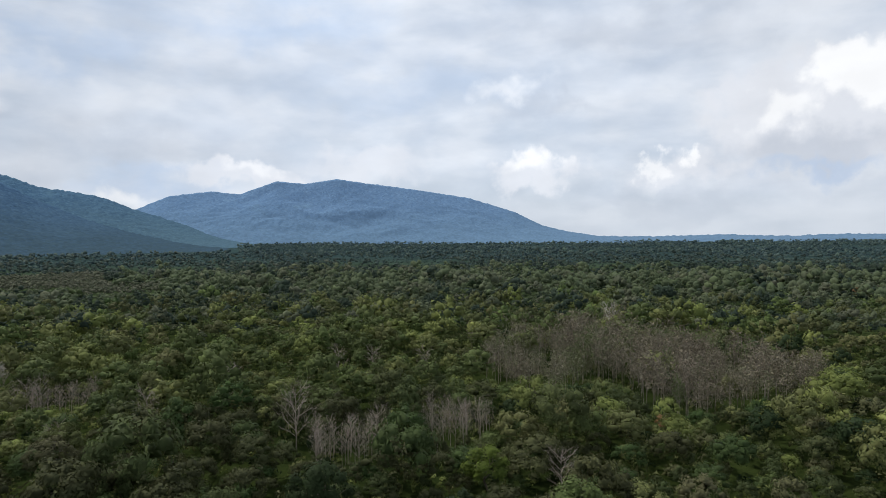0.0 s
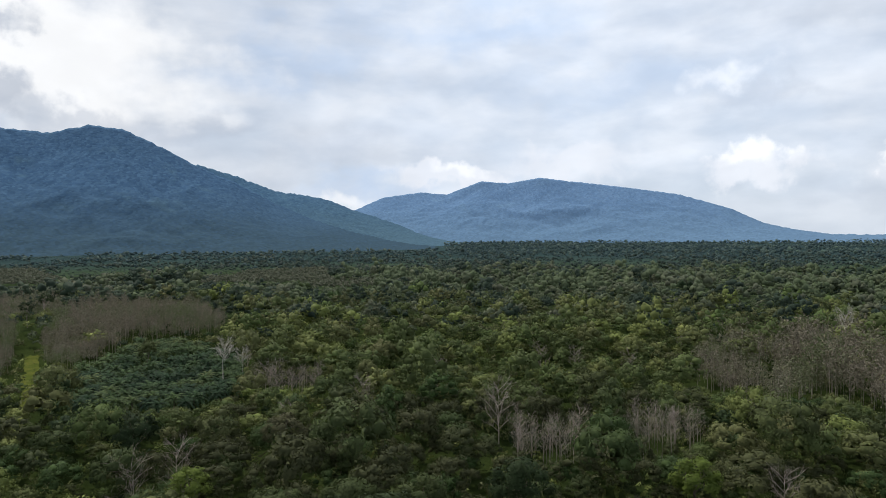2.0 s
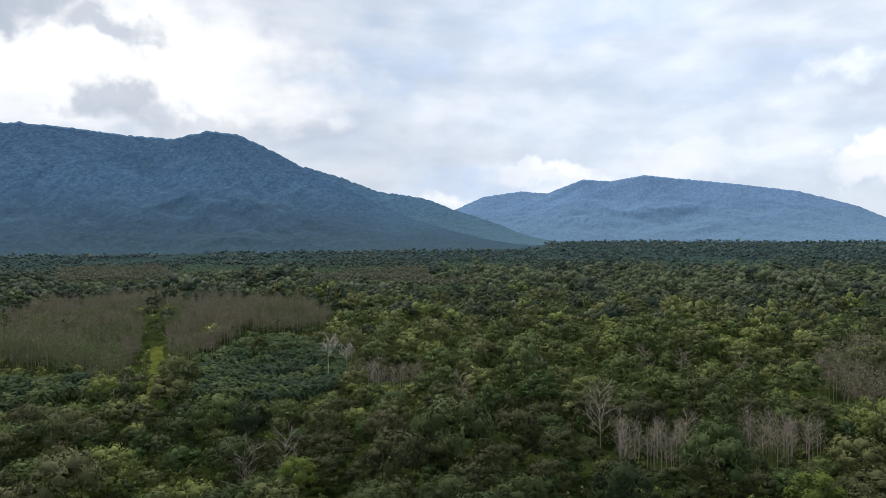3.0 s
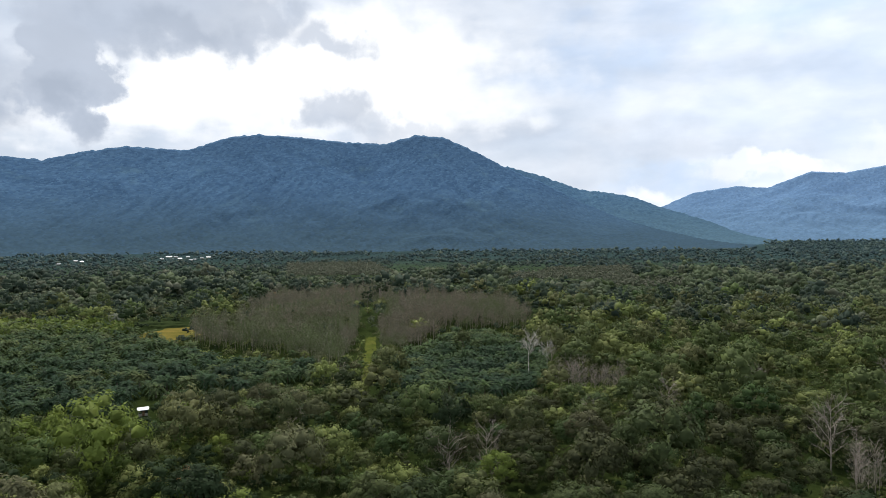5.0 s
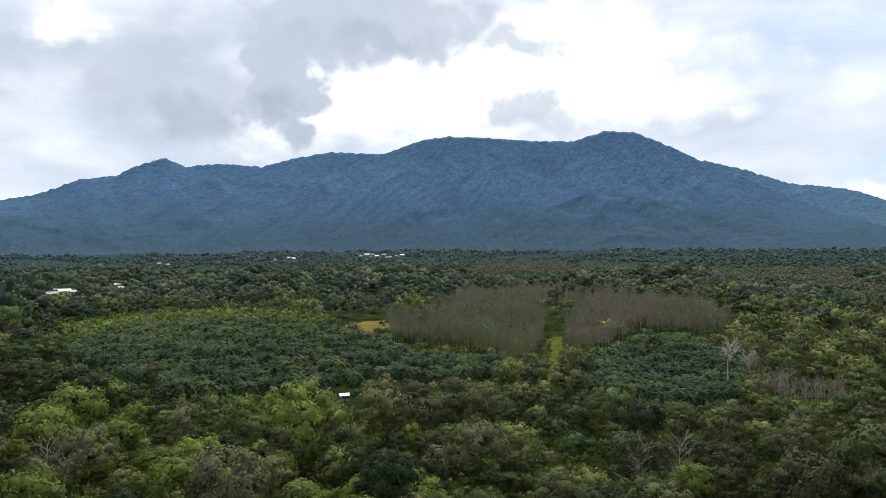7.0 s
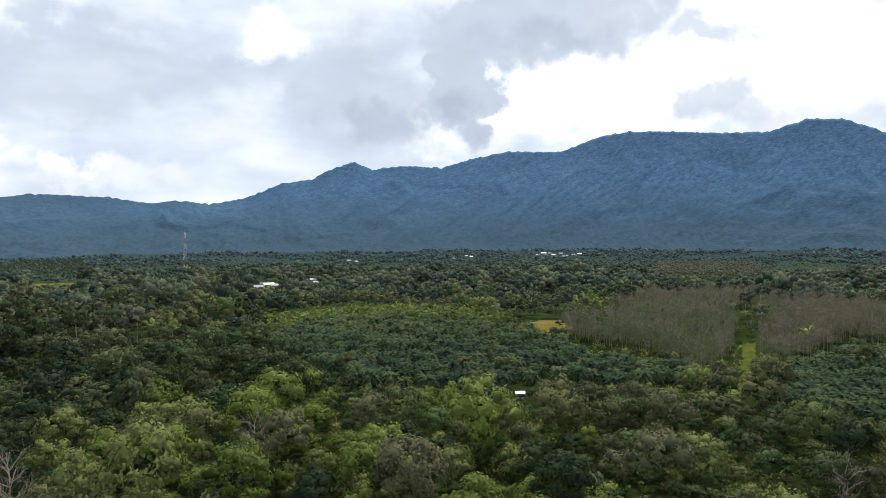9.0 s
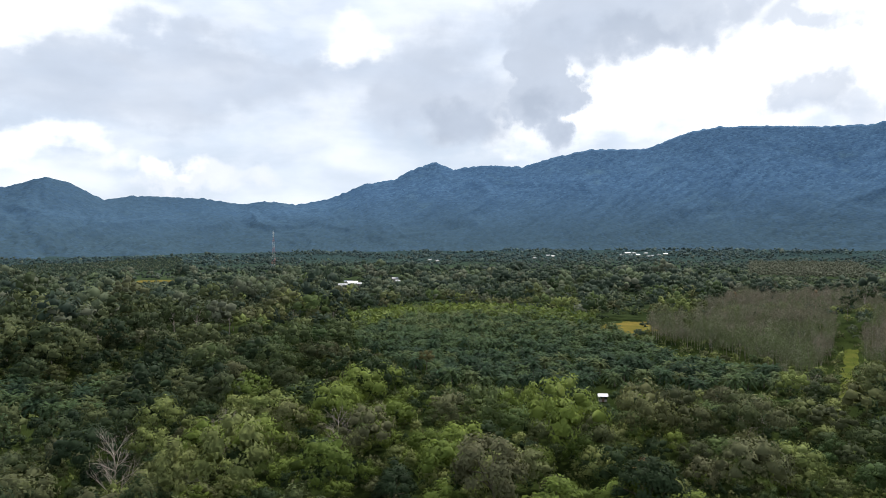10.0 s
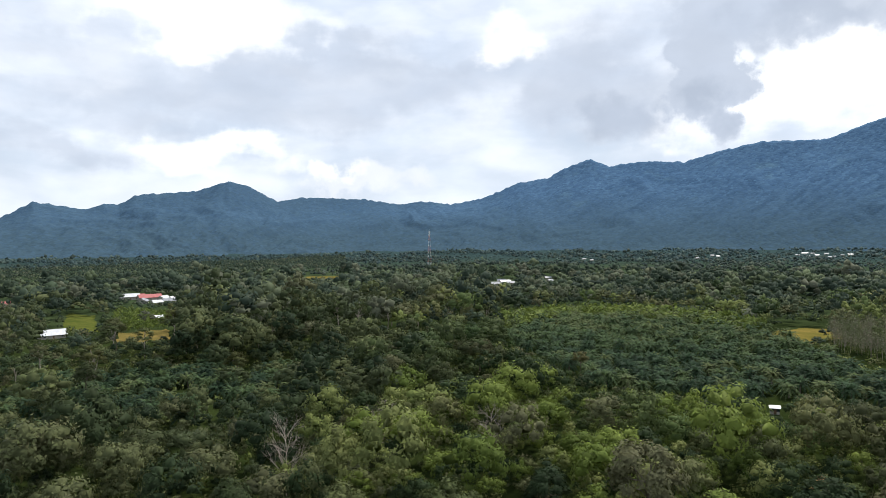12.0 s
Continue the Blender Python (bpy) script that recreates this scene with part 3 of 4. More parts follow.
SHOULDER_RIDGE = ((-6, 3.0), (-10, 5.0), (-13.2, 5.83), (-15.8, 5.1), (-19.1, 3.85), (-21, 3.6), (-23.2, 3.2), (-25.5, 2.3), (-28, 1.5), (-32, 0.0), (-35, -0.7))
FAR_RIDGE = ((-18, 0.8), (-25.5, 2.3), (-27.9, 3.35), (-31, 3.78), (-33.2, 3.58), (-36.1, 4.66), (-38.3, 4.45), (-40.9, 4.88), (-43.4, 4.52),
             (-47.4, 4.0), (-51.9, 3.26), (-55.6, 2.1), (-57.9, 0.95), (-59.8, 0.47), (-62.5, 0.02), (-66, -0.5))
LOW_RIDGE = ((-52, -0.5), (-58, -0.1), (-62.5, 0.02), (-66.5, -0.02), (-71.9, 0.10), (-76.6, -0.06), (-79.9, 0.08), (-84, 0.0), (-90, -0.4))
main_range = hills(MAIN_RIDGE, lambda az: 3700 - 250 * np.clip((az - 46) / 14, 0, 1), 950, 0.05, 2.8)
far_range = hills(FAR_RIDGE, lambda az: 4700 + 0 * az, 700, 0.06, 1.8, 1.2)
low_range = hills(LOW_RIDGE, lambda az: 4860 + 0 * az, 350, 0.05, 3.0, 1.0)
strip("mountain_range", -36, 88, 1000, 80, main_range, MOUNTAIN, "steep rainforest mountain range over the plain, coloured blue for haze", "mountain")
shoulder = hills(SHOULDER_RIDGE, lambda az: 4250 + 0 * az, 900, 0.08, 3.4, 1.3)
strip("mountain_shoulder", -36, -6, 300, 64, shoulder, SHOULDER, "wooded shoulder behind the main range, coloured blue for haze", "mountain")
strip("far_mountain", -66, -18, 520, 56, far_range, FAR_MOUNTAIN, "distant forested mountain with a rounded crest, coloured pale blue for haze", "mountain")
strip("low_hills", -90, -59, 200, 14, low_range, FAR_MOUNTAIN, "low hills on the horizon, coloured pale blue for haze", "hill")


def plot(name, zone, mat, label, category, lift=0.12):
    """A field laid on the ground, with a ragged edge."""
    c = np.array(zone, float)
    n, pts = len(c), []
    for i in range(n):
        for k in np.linspace(0, 1, 8, endpoint=False):
            az, d = c[i] + (c[(i + 1) % n] - c[i]) * k
            pts.append(polar(az + rng.normal(0, 0.1), d * (1 + rng.normal(0, 0.006))))
    rim = np.array(pts)
    lo, hi = rim.min(0), rim.max(0)
    gx, gy = np.meshgrid(np.arange(lo[0], hi[0], 6.0), np.arange(lo[1], hi[1], 6.0))
    gx, gy = gx.ravel(), gy.ravel()
    within = inside(np.degrees(np.arctan2(-gx, gy)), np.hypot(gx, gy), zone)
    points = [Vector(p) for p in rim] + [Vector(p) for p in zip(gx[within], gy[within])]
    loop = list(range(len(rim)))
    flat, _, faces, *_ = geometry.delaunay_2d_cdt(points, [(i, (i + 1) % len(rim)) for i in loop], [loop], 1, 1e-4)
    xy = np.array([p[:] for p in flat])
    v = np.column_stack([xy, ground_z(xy[:, 0], xy[:, 1]) + lift])
    t = np.array([f if (xy[f[1]] - xy[f[0]])[0] * (xy[f[2]] - xy[f[0]])[1] > (xy[f[1]] - xy[f[0]])[1] * (xy[f[2]] - xy[f[0]])[0] else f[::-1] for f in map(list, faces)])
    return tagged(new(name, mesh_from(name, v, t, mat, smooth=True)), label, category, kind="structure")


for zone in FIELDS:
    plot("rice_field", zone, FIELD, "ripe yellow-green rice field among trees", "field")
for zone in MEADOWS:
    plot("grass_clearing", zone, MEADOW, "rough grass clearing between plantation trees", "grass")

for zone in DRY_GRASS:
    plot("dry_grass_field", zone, DRY_FIELD, "dry brownish grass field beside the houses", "grass")

# ---- houses' places, so that the woods keep clear of them: bearing, distance, width, depth, roof, turn ----
HOUSES = [(16.0, 300, 3.2, 2.2, 0, 8), (71.7, 560, 17, 12, 0, 12),
          (66.5, 850, 20, 11, 0, 10), (65.6, 800, 15, 10, 2, 80), (65.1, 835, 24, 12, 1, 15), (64.1, 835, 14, 10, 0, 60), (63.7, 806, 13, 9, 2, 10),
          (63.3, 838, 12, 8, 0, 30), (64.5, 640, 8, 6, 0, 40), (74.6, 870, 13, 9, 1, 20), (65.9, 872, 13, 8, 1, 5), (64.6, 785, 10, 8, 0, 25),
          (37.4, 1012, 15, 9, 2, 10), (36.7, 1050, 17, 9, 0, 30), (37.9, 992, 12, 8, 2, 70), (36.2, 1030, 12, 8, 2, 15), (33.2, 1120, 11, 7, 2, 20),
          (33, 1060, 10, 7, 2, 50), (37, 1075, 12, 8, 2, 0), (30.2, 2050, 11, 7, 2, 10),
          (14, 2480, 18, 8, 0, 8), (14.5, 2360, 11, 7, 2, 15), (13.8, 2330, 10, 7, 2, 40), (13.2, 2360, 12, 7, 0, 5), (12.6, 2420, 12, 7, 2, 12),
          (12.1, 2300, 10, 7, 2, 30), (11.6, 2340, 9, 6, 2, 20), (11.1, 2370, 14, 7, 0, 10), (13.5, 2450, 11, 7, 2, 0), (12.4, 2280, 10, 6, 2, 25),
          (20.4, 2250, 10, 7, 2, 15), (21.5, 2150, 11, 7, 2, 40), (29.6, 1990, 11, 7, 2, 35), (20, 2200, 10, 7, 0, 10)]

# leafless trees and a withered one, which stand clear of their neighbours: bearing, distance
BARE_AT = ((-32.2, 310), (-29.4, 430), (-40.9, 345), (-43.7, 350), (-48, 340), (-16.8, 380), (-56.5, 410), (-52, 410), (-37.4, 226), (-59.4, 182), (-51, 240), (-19, 318),
           (-32.3, 312), (-8.2, 190), (-11.3, 196), (0.7, 312), (-18.2, 330), (38, 205), (47, 215), (55, 190), (-20, 240), (-26, 260), (5, 250), (-44, 225))
WITHERED_AT = (12.7, 178)

# ---- woods ----
GAPS = [(h[0], h[1], math.degrees(max(h[2] * 0.75, 7) / h[1]), max(h[2] * 0.9, 26 if h[1] < 320 else 9)) for h in HOUSES] + [(a, dd, math.degrees(4.0 / dd), 5.0) for a, dd in BARE_AT + (WITHERED_AT,)] + [(-1.8, 318, 1.5, 9.0)]


def clear_of(az, d, reach=1.0):
    keep = np.ones(az.shape, bool)
    for a, dd, w, front in GAPS:
        keep &= ~((np.abs(az - a) < w * reach) & (d > dd - front) & (d < dd + 0.9 * front))
    return keep


def lattice(step, lo, hi, rng, az0=-86.0, az1=79.0, jitter=0.42):
    n = int(hi / step) + 1
    i, j = np.meshgrid(np.arange(-n, n + 1), np.arange(-n, n + 1))
    x = (i + 0.5 * (j % 2)) * step
    y = j * step * 0.87
    x = x + rng.uniform(-jitter, jitter, x.shape) * step
    y = y + rng.uniform(-jitter, jitter, y.shape) * step
    az, d = np.degrees(np.arctan2(-x, y)), np.hypot(x, y)
    m = (d > lo) & (d < hi) & (az > az0) & (az < az1)
    return az[m], d[m]


def any_of(az, d, zones):
    hit = np.zeros(az.shape, bool)
    for z in zones:
        hit |= inside(az, d, z)
    return hit


def place(az, d, sink=0.0):
    x, y = polar(az, d)
    return np.column_stack([x, y, ground_z(x, y) - sink])


def patchy(x, y, size, seed):
    return np.array([noise.noise((a / size, b / size, seed)) for a, b in zip(x, y)])


OPEN = FIELDS + MEADOWS + DRY_GRASS
BINS = np.arange(-90, 90.01, 0.25)


def near_edges(zone):
    """The nearest distance of a plot along each bearing."""
    dd = np.arange(180, 2400, 4.0)
    A, D = np.meshgrid(BINS, dd, indexing="ij")
    hit = inside(A, D, zone)
    return np.where(hit.any(1), dd[np.argmax(hit, 1)], np.inf)


EDGES = [(near_edges(z), 0.0) for z in PALM_PLOTS + OPEN] + [(near_edges(z), 3.0) for z in STANDS + SMALL_STANDS] + [(near_edges(z), 2.5) for z in FAR_STANDS[:3]]


def headroom(az, d, ease=2.5):
    """How high a plant may grow before it would hide the plots and houses beyond from the camera."""
    k = np.clip(np.round((az + 90) * 4).astype(int), 0, len(BINS) - 1)
    room = np.full(az.shape, 99.0)
    for e, more in EDGES:
        edge = e[k]
        with np.errstate(invalid="ignore"):
            room = np.where((d < edge) & np.isfinite(edge), np.minimum(room, EYE_Z * (1 - d / edge) + ease + more), room)
    for h in HOUSES:
        wide = math.degrees((h[2] * 0.5 + 2.5) / h[1])
        sees = (np.abs(az - h[0]) < wide) & (d < h[1])
        room = np.where(sees, np.minimum(room, 0.82 * (EYE_Z - 3) * (1 - d / h[1]) + (1.6 if h[1] < 650 else 3.0 if h[1] < 1900 else 6.5)), room)
    return room



# large trees stand wider apart, smaller ones fill between them
big_az, big_d = lattice(18.5, 116, 430, rng)
small_az, small_d = lattice(9.2, 116, 430, rng)
near_az, near_d = np.concatenate([big_az, small_az]), np.concatenate([big_d, small_d])
near_s = np.concatenate([rng.uniform(1.0, 1.75, len(big_az)), rng.uniform(0.45, 0.9, len(small_az))])
keep = ~any_of(near_az, near_d, OPEN + PALM_PLOTS + SMALL_STANDS) & ~(any_of(near_az, near_d, STANDS) & (rng.random(near_az.shape) < 0.93)) & clear_of(near_az, near_d) & ~(inside(near_az, near_d, PALM_MIX) & (rng.random(near_az.shape) < 0.84))
near_az, near_d, near_s = near_az[keep], near_d[keep], near_s[keep]
near_s *= 1 + 0.42 * patchy(*polar(near_az, near_d), 55, 3.3)
room = headroom(near_az, near_d)
near_s *= np.where(inside(near_az, near_d, TALL_WOOD), 1.5, 1.0)
near_s = np.minimum(near_s, room / 14.5)
keep = near_s > 0.22
near_az, near_d, near_s = near_az[keep], near_d[keep], near_s[keep]
first = near_d < np.partition(near_d, 300)[300]

# woods from 170 m to 430 m
fine_forms = [lumpy(rng, rng.uniform(11, 15), rng.uniform(9, 12.5), 14, 780, 0.345, head=0.58) for _ in range(10)]
mid_forms = [lumpy(rng, rng.uniform(11, 15), rng.uniform(9, 12.5), 12, 270, 0.48, head=0.62) for _ in range(12)]
rest = ~first
xyz = place(near_az, near_d)
low = patchy(xyz[:, 0], xyz[:, 1], 40, 9.3)
# tone by bearing: lighter green trees, and uneven light put into the leaf colour
bearing_lift = np.interp(near_az, [-80, -62, -45, -15, 2, 14, 50, 60], [0.10, 0.0, -0.06, -0.04, 0.06, 0.38, 0.42, -0.10])
gain = np.interp(near_az, [-80, -62, -45, -15, 2, 14], [0.85, 0.58, 0.28, 0.30, 0.78, 1.0])
tint = np.clip(gain * (rng.beta(0.5, 0.75, len(xyz)) + 0.32 * low) + bearing_lift, 0, np.where(rng.random(len(xyz)) < 0.06, 0.99, 0.87))
dull = near_az > np.interp(near_d, [150, 220, 330], [56, 51, 45]) + 6 * low
vivid = (near_az > 8) & (near_az < 52) & (near_d < 285) & (rng.random(len(near_d)) < np.interp(near_az, [8, 20, 32, 44, 52], [0.2, 0.3, 0.42, 0.42, 0.2])) & ~dull
blur = near_d + rng.normal(0, 18, len(near_d))
for forms, lo, hi in ((fine_forms, 0, 265), (mid_forms, 265, 600)):
    ring = rest & (blur >= lo) & (blur < hi)
    for side, mat, words in ((ring & vivid, BRIGHT, "light green vine-hung trees with bright leafy tops"), (ring & ~dull & ~vivid, MIXED, "dense mixed green broadleaf rainforest canopy on the plain"), (ring & dull, DULL, "olive and dark green broadleaf forest on the plain")):
        if side.any():
            scatter("broadleaf_woods", forms, xyz[side], near_s[side], tint[side], mat, rng, words, "forest")

# undergrowth, kept to dark leaf tones to paint shade into the gaps between crowns
bush_forms = [crown(rng, rng.uniform(3.0, 4.5), rng.uniform(4.5, 6.5), 34, 0.68, 5, base=0.2)[0] for _ in range(4)]
az, d = lattice(8.3, 116, 860, rng)
keep = ((d < 480) | any_of(az, d, STANDS)) & ~(any_of(az, d, OPEN) & (rng.random(az.shape) < np.where(any_of(az, d, MEADOWS), 0.25, 0.8))) & ~any_of(az, d, PALM_PLOTS) & clear_of(az, d, 0.9) & ~(any_of(az, d, STANDS) & (rng.random(az.shape) < 0.7))
az, d = az[keep], d[keep]
room = headroom(az, d)
az, d, room = az[room > 0.8], d[room > 0.8], room[room > 0.8]
scatter("undergrowth", bush_forms, place(az, d), np.minimum(rng.uniform(0.6, 1.2, len(az)) * np.where(any_of(az, d, OPEN), 0.4, 1.0), room / 4.5), 0.4 * rng.random(len(az)), MIXED, rng, "leafy green shrubs under the trees", "shrubs")

az, d = lattice(7.5, 370, 620, rng)
keep = inside(az, d, PALM_PLOTS[0]) & (patchy(*polar(az, d), 35, 2.9) + (d - 480) / 260 > 0.05)
az, d = az[keep], d[keep]
scatter("palm_undergrowth", bush_forms, place(az, d), rng.uniform(0.7, 1.3, len(az)), rng.uniform(0.55, 0.86, len(az)), MIXED, rng, "light green shrubs among the oil palms", "shrubs")
az, d = lattice(5.5, 430, 745, rng)
keep = inside(az, d, LUSH) | inside(az, d, GARDEN)
az, d = az[keep], d[keep]
scatter("bright_thicket", bush_forms, place(az, d), rng.uniform(1.3, 2.6, len(az)) * np.where(az > 45, 0.5, 1.0), rng.uniform(0.1, 0.8, len(az)), BRIGHT, rng, "bright green thicket along the palm rows", "shrubs")

# woods from 430 m to 1150 m
far_forms = [lumpy(rng, rng.uniform(11, 15), rng.uniform(10, 14), 8, 112, 0.64, head=0.62) for _ in range(10)]
farther_forms = [lumpy(rng, rng.uniform(11, 15), rng.uniform(10, 14), 5, 40, 0.9) for _ in range(10)]
az, d = lattice(12.8, 428, 1350, rng)
keep = ~any_of(az, d, OPEN + PALM_PLOTS + FAR_STANDS + (GARDEN, LUSH)) & ~(any_of(az, d, STANDS) & (rng.random(az.shape) < 0.92)) & clear_of(az, d) & (rng.uniform(950, 1350, az.shape) > d)
az, d = az[keep], d[keep]
xyz = place(az, d)
low = patchy(xyz[:, 0], xyz[:, 1], 90, 8.1)
grown = rng.choice([0.6, 0.8, 1.05, 1.6], len(az)) * rng.uniform(0.85, 1.15, len(az)) * (1 + 0.4 * low) * np.where(inside(az, d, TALL_WOOD), 1.5, 1.0)
grown = np.minimum(grown, np.maximum(headroom(az, d, 3.0) / 14.5, 0.16))
# uneven light put into these leaf tones by bearing too
tint = np.clip((rng.beta(0.6, 0.95, len(az)) + 0.45 * low) * np.interp(az, [-60, -25, -12], [0.48, 0.5, 1.0]) + np.interp(az, [-15, 5, 30], [-0.02, 0.06, 0.06]) - np.where(inside(az, d, TALL_WOOD), 0.25, 0.0), 0, 0.99) * 0.62
# more trees take the haze-coloured leaves the farther out they stand
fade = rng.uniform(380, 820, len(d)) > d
for forms, lo, hi in ((far_forms, 0, 700), (farther_forms, 700, 1400)):
    ring = (d >= lo) & (d < hi)
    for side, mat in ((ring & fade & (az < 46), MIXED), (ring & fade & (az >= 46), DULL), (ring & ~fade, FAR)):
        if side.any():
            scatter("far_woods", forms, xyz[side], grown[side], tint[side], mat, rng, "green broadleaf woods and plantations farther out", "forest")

# woods from 1150 m to the mountains' feet
tiny_forms = [lumpy(rng, rng.uniform(8, 11), rng.uniform(14, 19), 2, 7, 1.6, 0.3) for _ in range(10)]
az, d = lattice(20.5, 950, 4800, rng)
keep = ~any_of(az, d, FIELDS + FAR_STANDS) & clear_of(az, d) & (rng.uniform(950, 1350, az.shape) < d) & (d < np.where(az > 45, 2460, np.where(az > -33, 2720, 4700))) & (rng.random(az.shape) < np.clip(1350 / d, 0.22, 0.9))
az, d = az[keep], d[keep]
xyz = place(az, d)
low = patchy(xyz[:, 0], xyz[:, 1], 260, 5.7)
grown = np.where(low > -0.25, 1.0, 0.45)
size = np.minimum(np.minimum(rng.gamma(12, 0.065, len(az)), 1.1) * grown * np.clip(d / 1800, 1, 1.5), np.maximum(headroom(az, d, 3.0) / 14, 0.1))
tint = np.clip(rng.beta(0.8, 1.0, len(az)) + 0.7 * low + np.interp(az, [-60, -25, 5, 30], [-0.35, -0.2, 0.08, 0.12]), 0, 0.99)
# past 1500 m a growing share gets the bluest haze colour
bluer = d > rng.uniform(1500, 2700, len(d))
scatter("distant_woods", tiny_forms, xyz[~bluer], size[~bluer], tint[~bluer], DISTANT, rng, "distant woodland at the foot of the mountains, coloured bluer for haze", "forest")
scatter("distant_woods", tiny_forms, xyz[bluer], size[bluer], tint[bluer], HAZED, rng, "woodland at the foot of the mountains, coloured bluest for haze", "forest")

# leafless plantation stands
stand_forms = []
for _ in range(6):
    high = rng.uniform(15, 19)
    wood, tips = bare_tree(rng, high, 8.5, 9, 3, 0.12, 0.35, 1.0, 0)
    stand_forms.append((wood, tips))


def leafing(tips, count, size, rng):
    c = tips[rng.integers(0, len(tips), count)] + rng.normal(0, 1.0, (count, 3))
    return sprays(c, rng.normal(size=(count, 3)) + (0, 0, 0.4), size, rng, 0.4)[:2]


stand_leaf = [leafing(t, 205, 0.57, rng) for _, t in stand_forms]
az, d = lattice(4.9, 260, 880, rng, jitter=0.46)
keep = any_of(az, d, STANDS)
az, d = az[keep], d[keep]
thin = rng.random(len(az)) < np.where((d > 580) | (az < -50), 0.55, 1.0)
az, d = az[thin], d[thin]
xyz = place(az, d)
sz = rng.uniform(0.42, 0.9, len(az)) * (1 + 0.3 * patchy(xyz[:, 0], xyz[:, 1], 30, 4.4)) * np.where(az < -50, 1.45, 1.0)
# wood and leaves of the same tree keep the same turn and form
state = 1234
scatter("bare_plantation_wood", [w for w, _ in stand_forms], xyz, sz, rng.random(len(az)), BARE, np.random.default_rng(state), "thin pale leafless plantation trunks in dense rows", "plantation")
scatter("bare_plantation_leaves", stand_leaf, xyz, sz, np.clip(0.35 * rng.random(len(az)) + 0.7 * patchy(xyz[:, 0], xyz[:, 1], 45, 1.0) + np.where(inside(az, d, STANDS[0]), 0.55, 0.25), 0, 0.99), PALE_WOOD, np.random.default_rng(state),
        "sparse brown-green leaves of the leafless plantation", "plantation")
az, d = lattice(8.0, 880, 2300, rng)
keep = any_of(az, d, FAR_STANDS) & (rng.random(az.shape) < np.where(az > 40, 0.4, 0.95)) & clear_of(az, d)
az, d = az[keep], d[keep]
pale_forms = [lumpy(rng, 14, 9.5, 2, 10, 1.1) for _ in range(6)]
GREYED = foliage("grey_plantation_leaves", ((0.0, (0.076, 0.086, 0.056)), (0.6, (0.088, 0.098, 0.064)), (1.0, (0.102, 0.106, 0.074))), haze_gain=(1.0, 1.0))
for side, mat, words in ((az < 40, GREYED, "grey-green half leafless plantation stand"), (az >= 40, FAR, "light green young plantation on the plain")):
    scatter("grey_plantation" if mat is GREYED else "young_plantation", pale_forms, place(az[side], d[side]), rng.uniform(0.7, 1.0, side.sum()), rng.uniform(0.45, 0.99, side.sum()), mat, rng, words, "plantation")


# ---- oil palms ----
def palm_fronds(rng, count=30, length=5.8):
    """Arching fronds, each with two combs of leaflets."""
    vs, ts, n = [], [], 0
    for k in range(count):
        a = k * 2.399 + rng.uniform(-0.2, 0.2)
        rise = 1.25 - 1.55 * (k / count) + rng.uniform(-0.12, 0.12)
        out = np.array([math.cos(a), math.sin(a), 0])
        sidev = np.array([-math.sin(a), math.cos(a), 0])
        u = np.linspace(0, 1, 9)[:, None]
        ln = length * rng.uniform(0.85, 1.1)
        spine = out * ln * u * math.cos(rise * 0.6) + np.array([0, 0, 1.0]) * (ln * (math.sin(rise) * u - 0.75 * u**2.2 * (0.65 + 0.35 * math.cos(rise))))
        for i in range(8):
            p, q = spine[i], spine[i + 1]
            reach = 0.85 * math.sin(math.pi * min(0.12 + 0.85 * (i + 1) / 8, 0.97)) ** 0.6 * (length / 4.6)
            fwd = unit(q - p) * reach * 0.55
            for sgn in (-1, 1):
                tip = (p + q) / 2 + sidev * sgn * reach + fwd - np.array([0, 0, 0.28 * reach])
                vs += [p, q, tip]
                ts.append((n, n + 1, n + 2))
                n += 3
    return np.array(vs), np.array(ts)


def palm_thing(rng):
    ob = tagged(new("oil_palm"), "dark green oil palm with a rosette of arching fronds", "palm", "oil palm plantation")
    high = 4.0
    trunk = tubes([((0, 0, -0.6), (0.1, 0, high * 0.5), 0.42, 0.36), ((0.1, 0, high * 0.5), (0.1, 0.1, high), 0.36, 0.40)], 8)
    part("trunk", mesh_from("palm_trunk", *trunk, BARK), ob, "rough brown trunk with old leaf bases")
    v, t = palm_fronds(rng)
    part("fronds", mesh_from("palm_fronds", v + (0.1, 0.1, high), t, FROND), ob)
    return ob


az, d = lattice(9.6, 255, 640, rng, jitter=0.2)
planted = any_of(az, d, PALM_PLOTS) & clear_of(az, d, 0.9)
mixed = inside(az, d, PALM_MIX) & (patchy(*polar(az, d), 30, 6.6) > -0.12)
az, d = az[planted | mixed], d[planted | mixed]
order = np.argsort(d)
az, d = az[order], d[order]
xyz = place(az, d)
masters = [palm_thing(rng) for _ in range(4)]
for i in range(min(280, len(az))):
    s = rng.uniform(0.85, 1.15)
    m = pose(*xyz[i], 0, 0, rng.uniform(0, 360)) @ Matrix.Diagonal((s, s, s * rng.uniform(0.9, 1.2), 1))
    if i < 4:
        masters[i].matrix_basis = m
    else:
        made = copy_thing(masters[i % 4], Matrix.Identity(4))
        made.matrix_basis = m
palm_forms = []
for _ in range(4):
    v, t = palm_fronds(rng, 26)
    palm_forms.append((v + (0, 0, 4.0), t))
scatter("oil_palm_rows", palm_forms, xyz[280:], rng.uniform(0.85, 1.15, len(xyz) - 280), np.clip(0.55 * rng.random(len(xyz) - 280) + (d[280:] - 330) / 260, 0, 0.99), FROND, rng, "rows of dark green oil palms on the rise", "plantation")


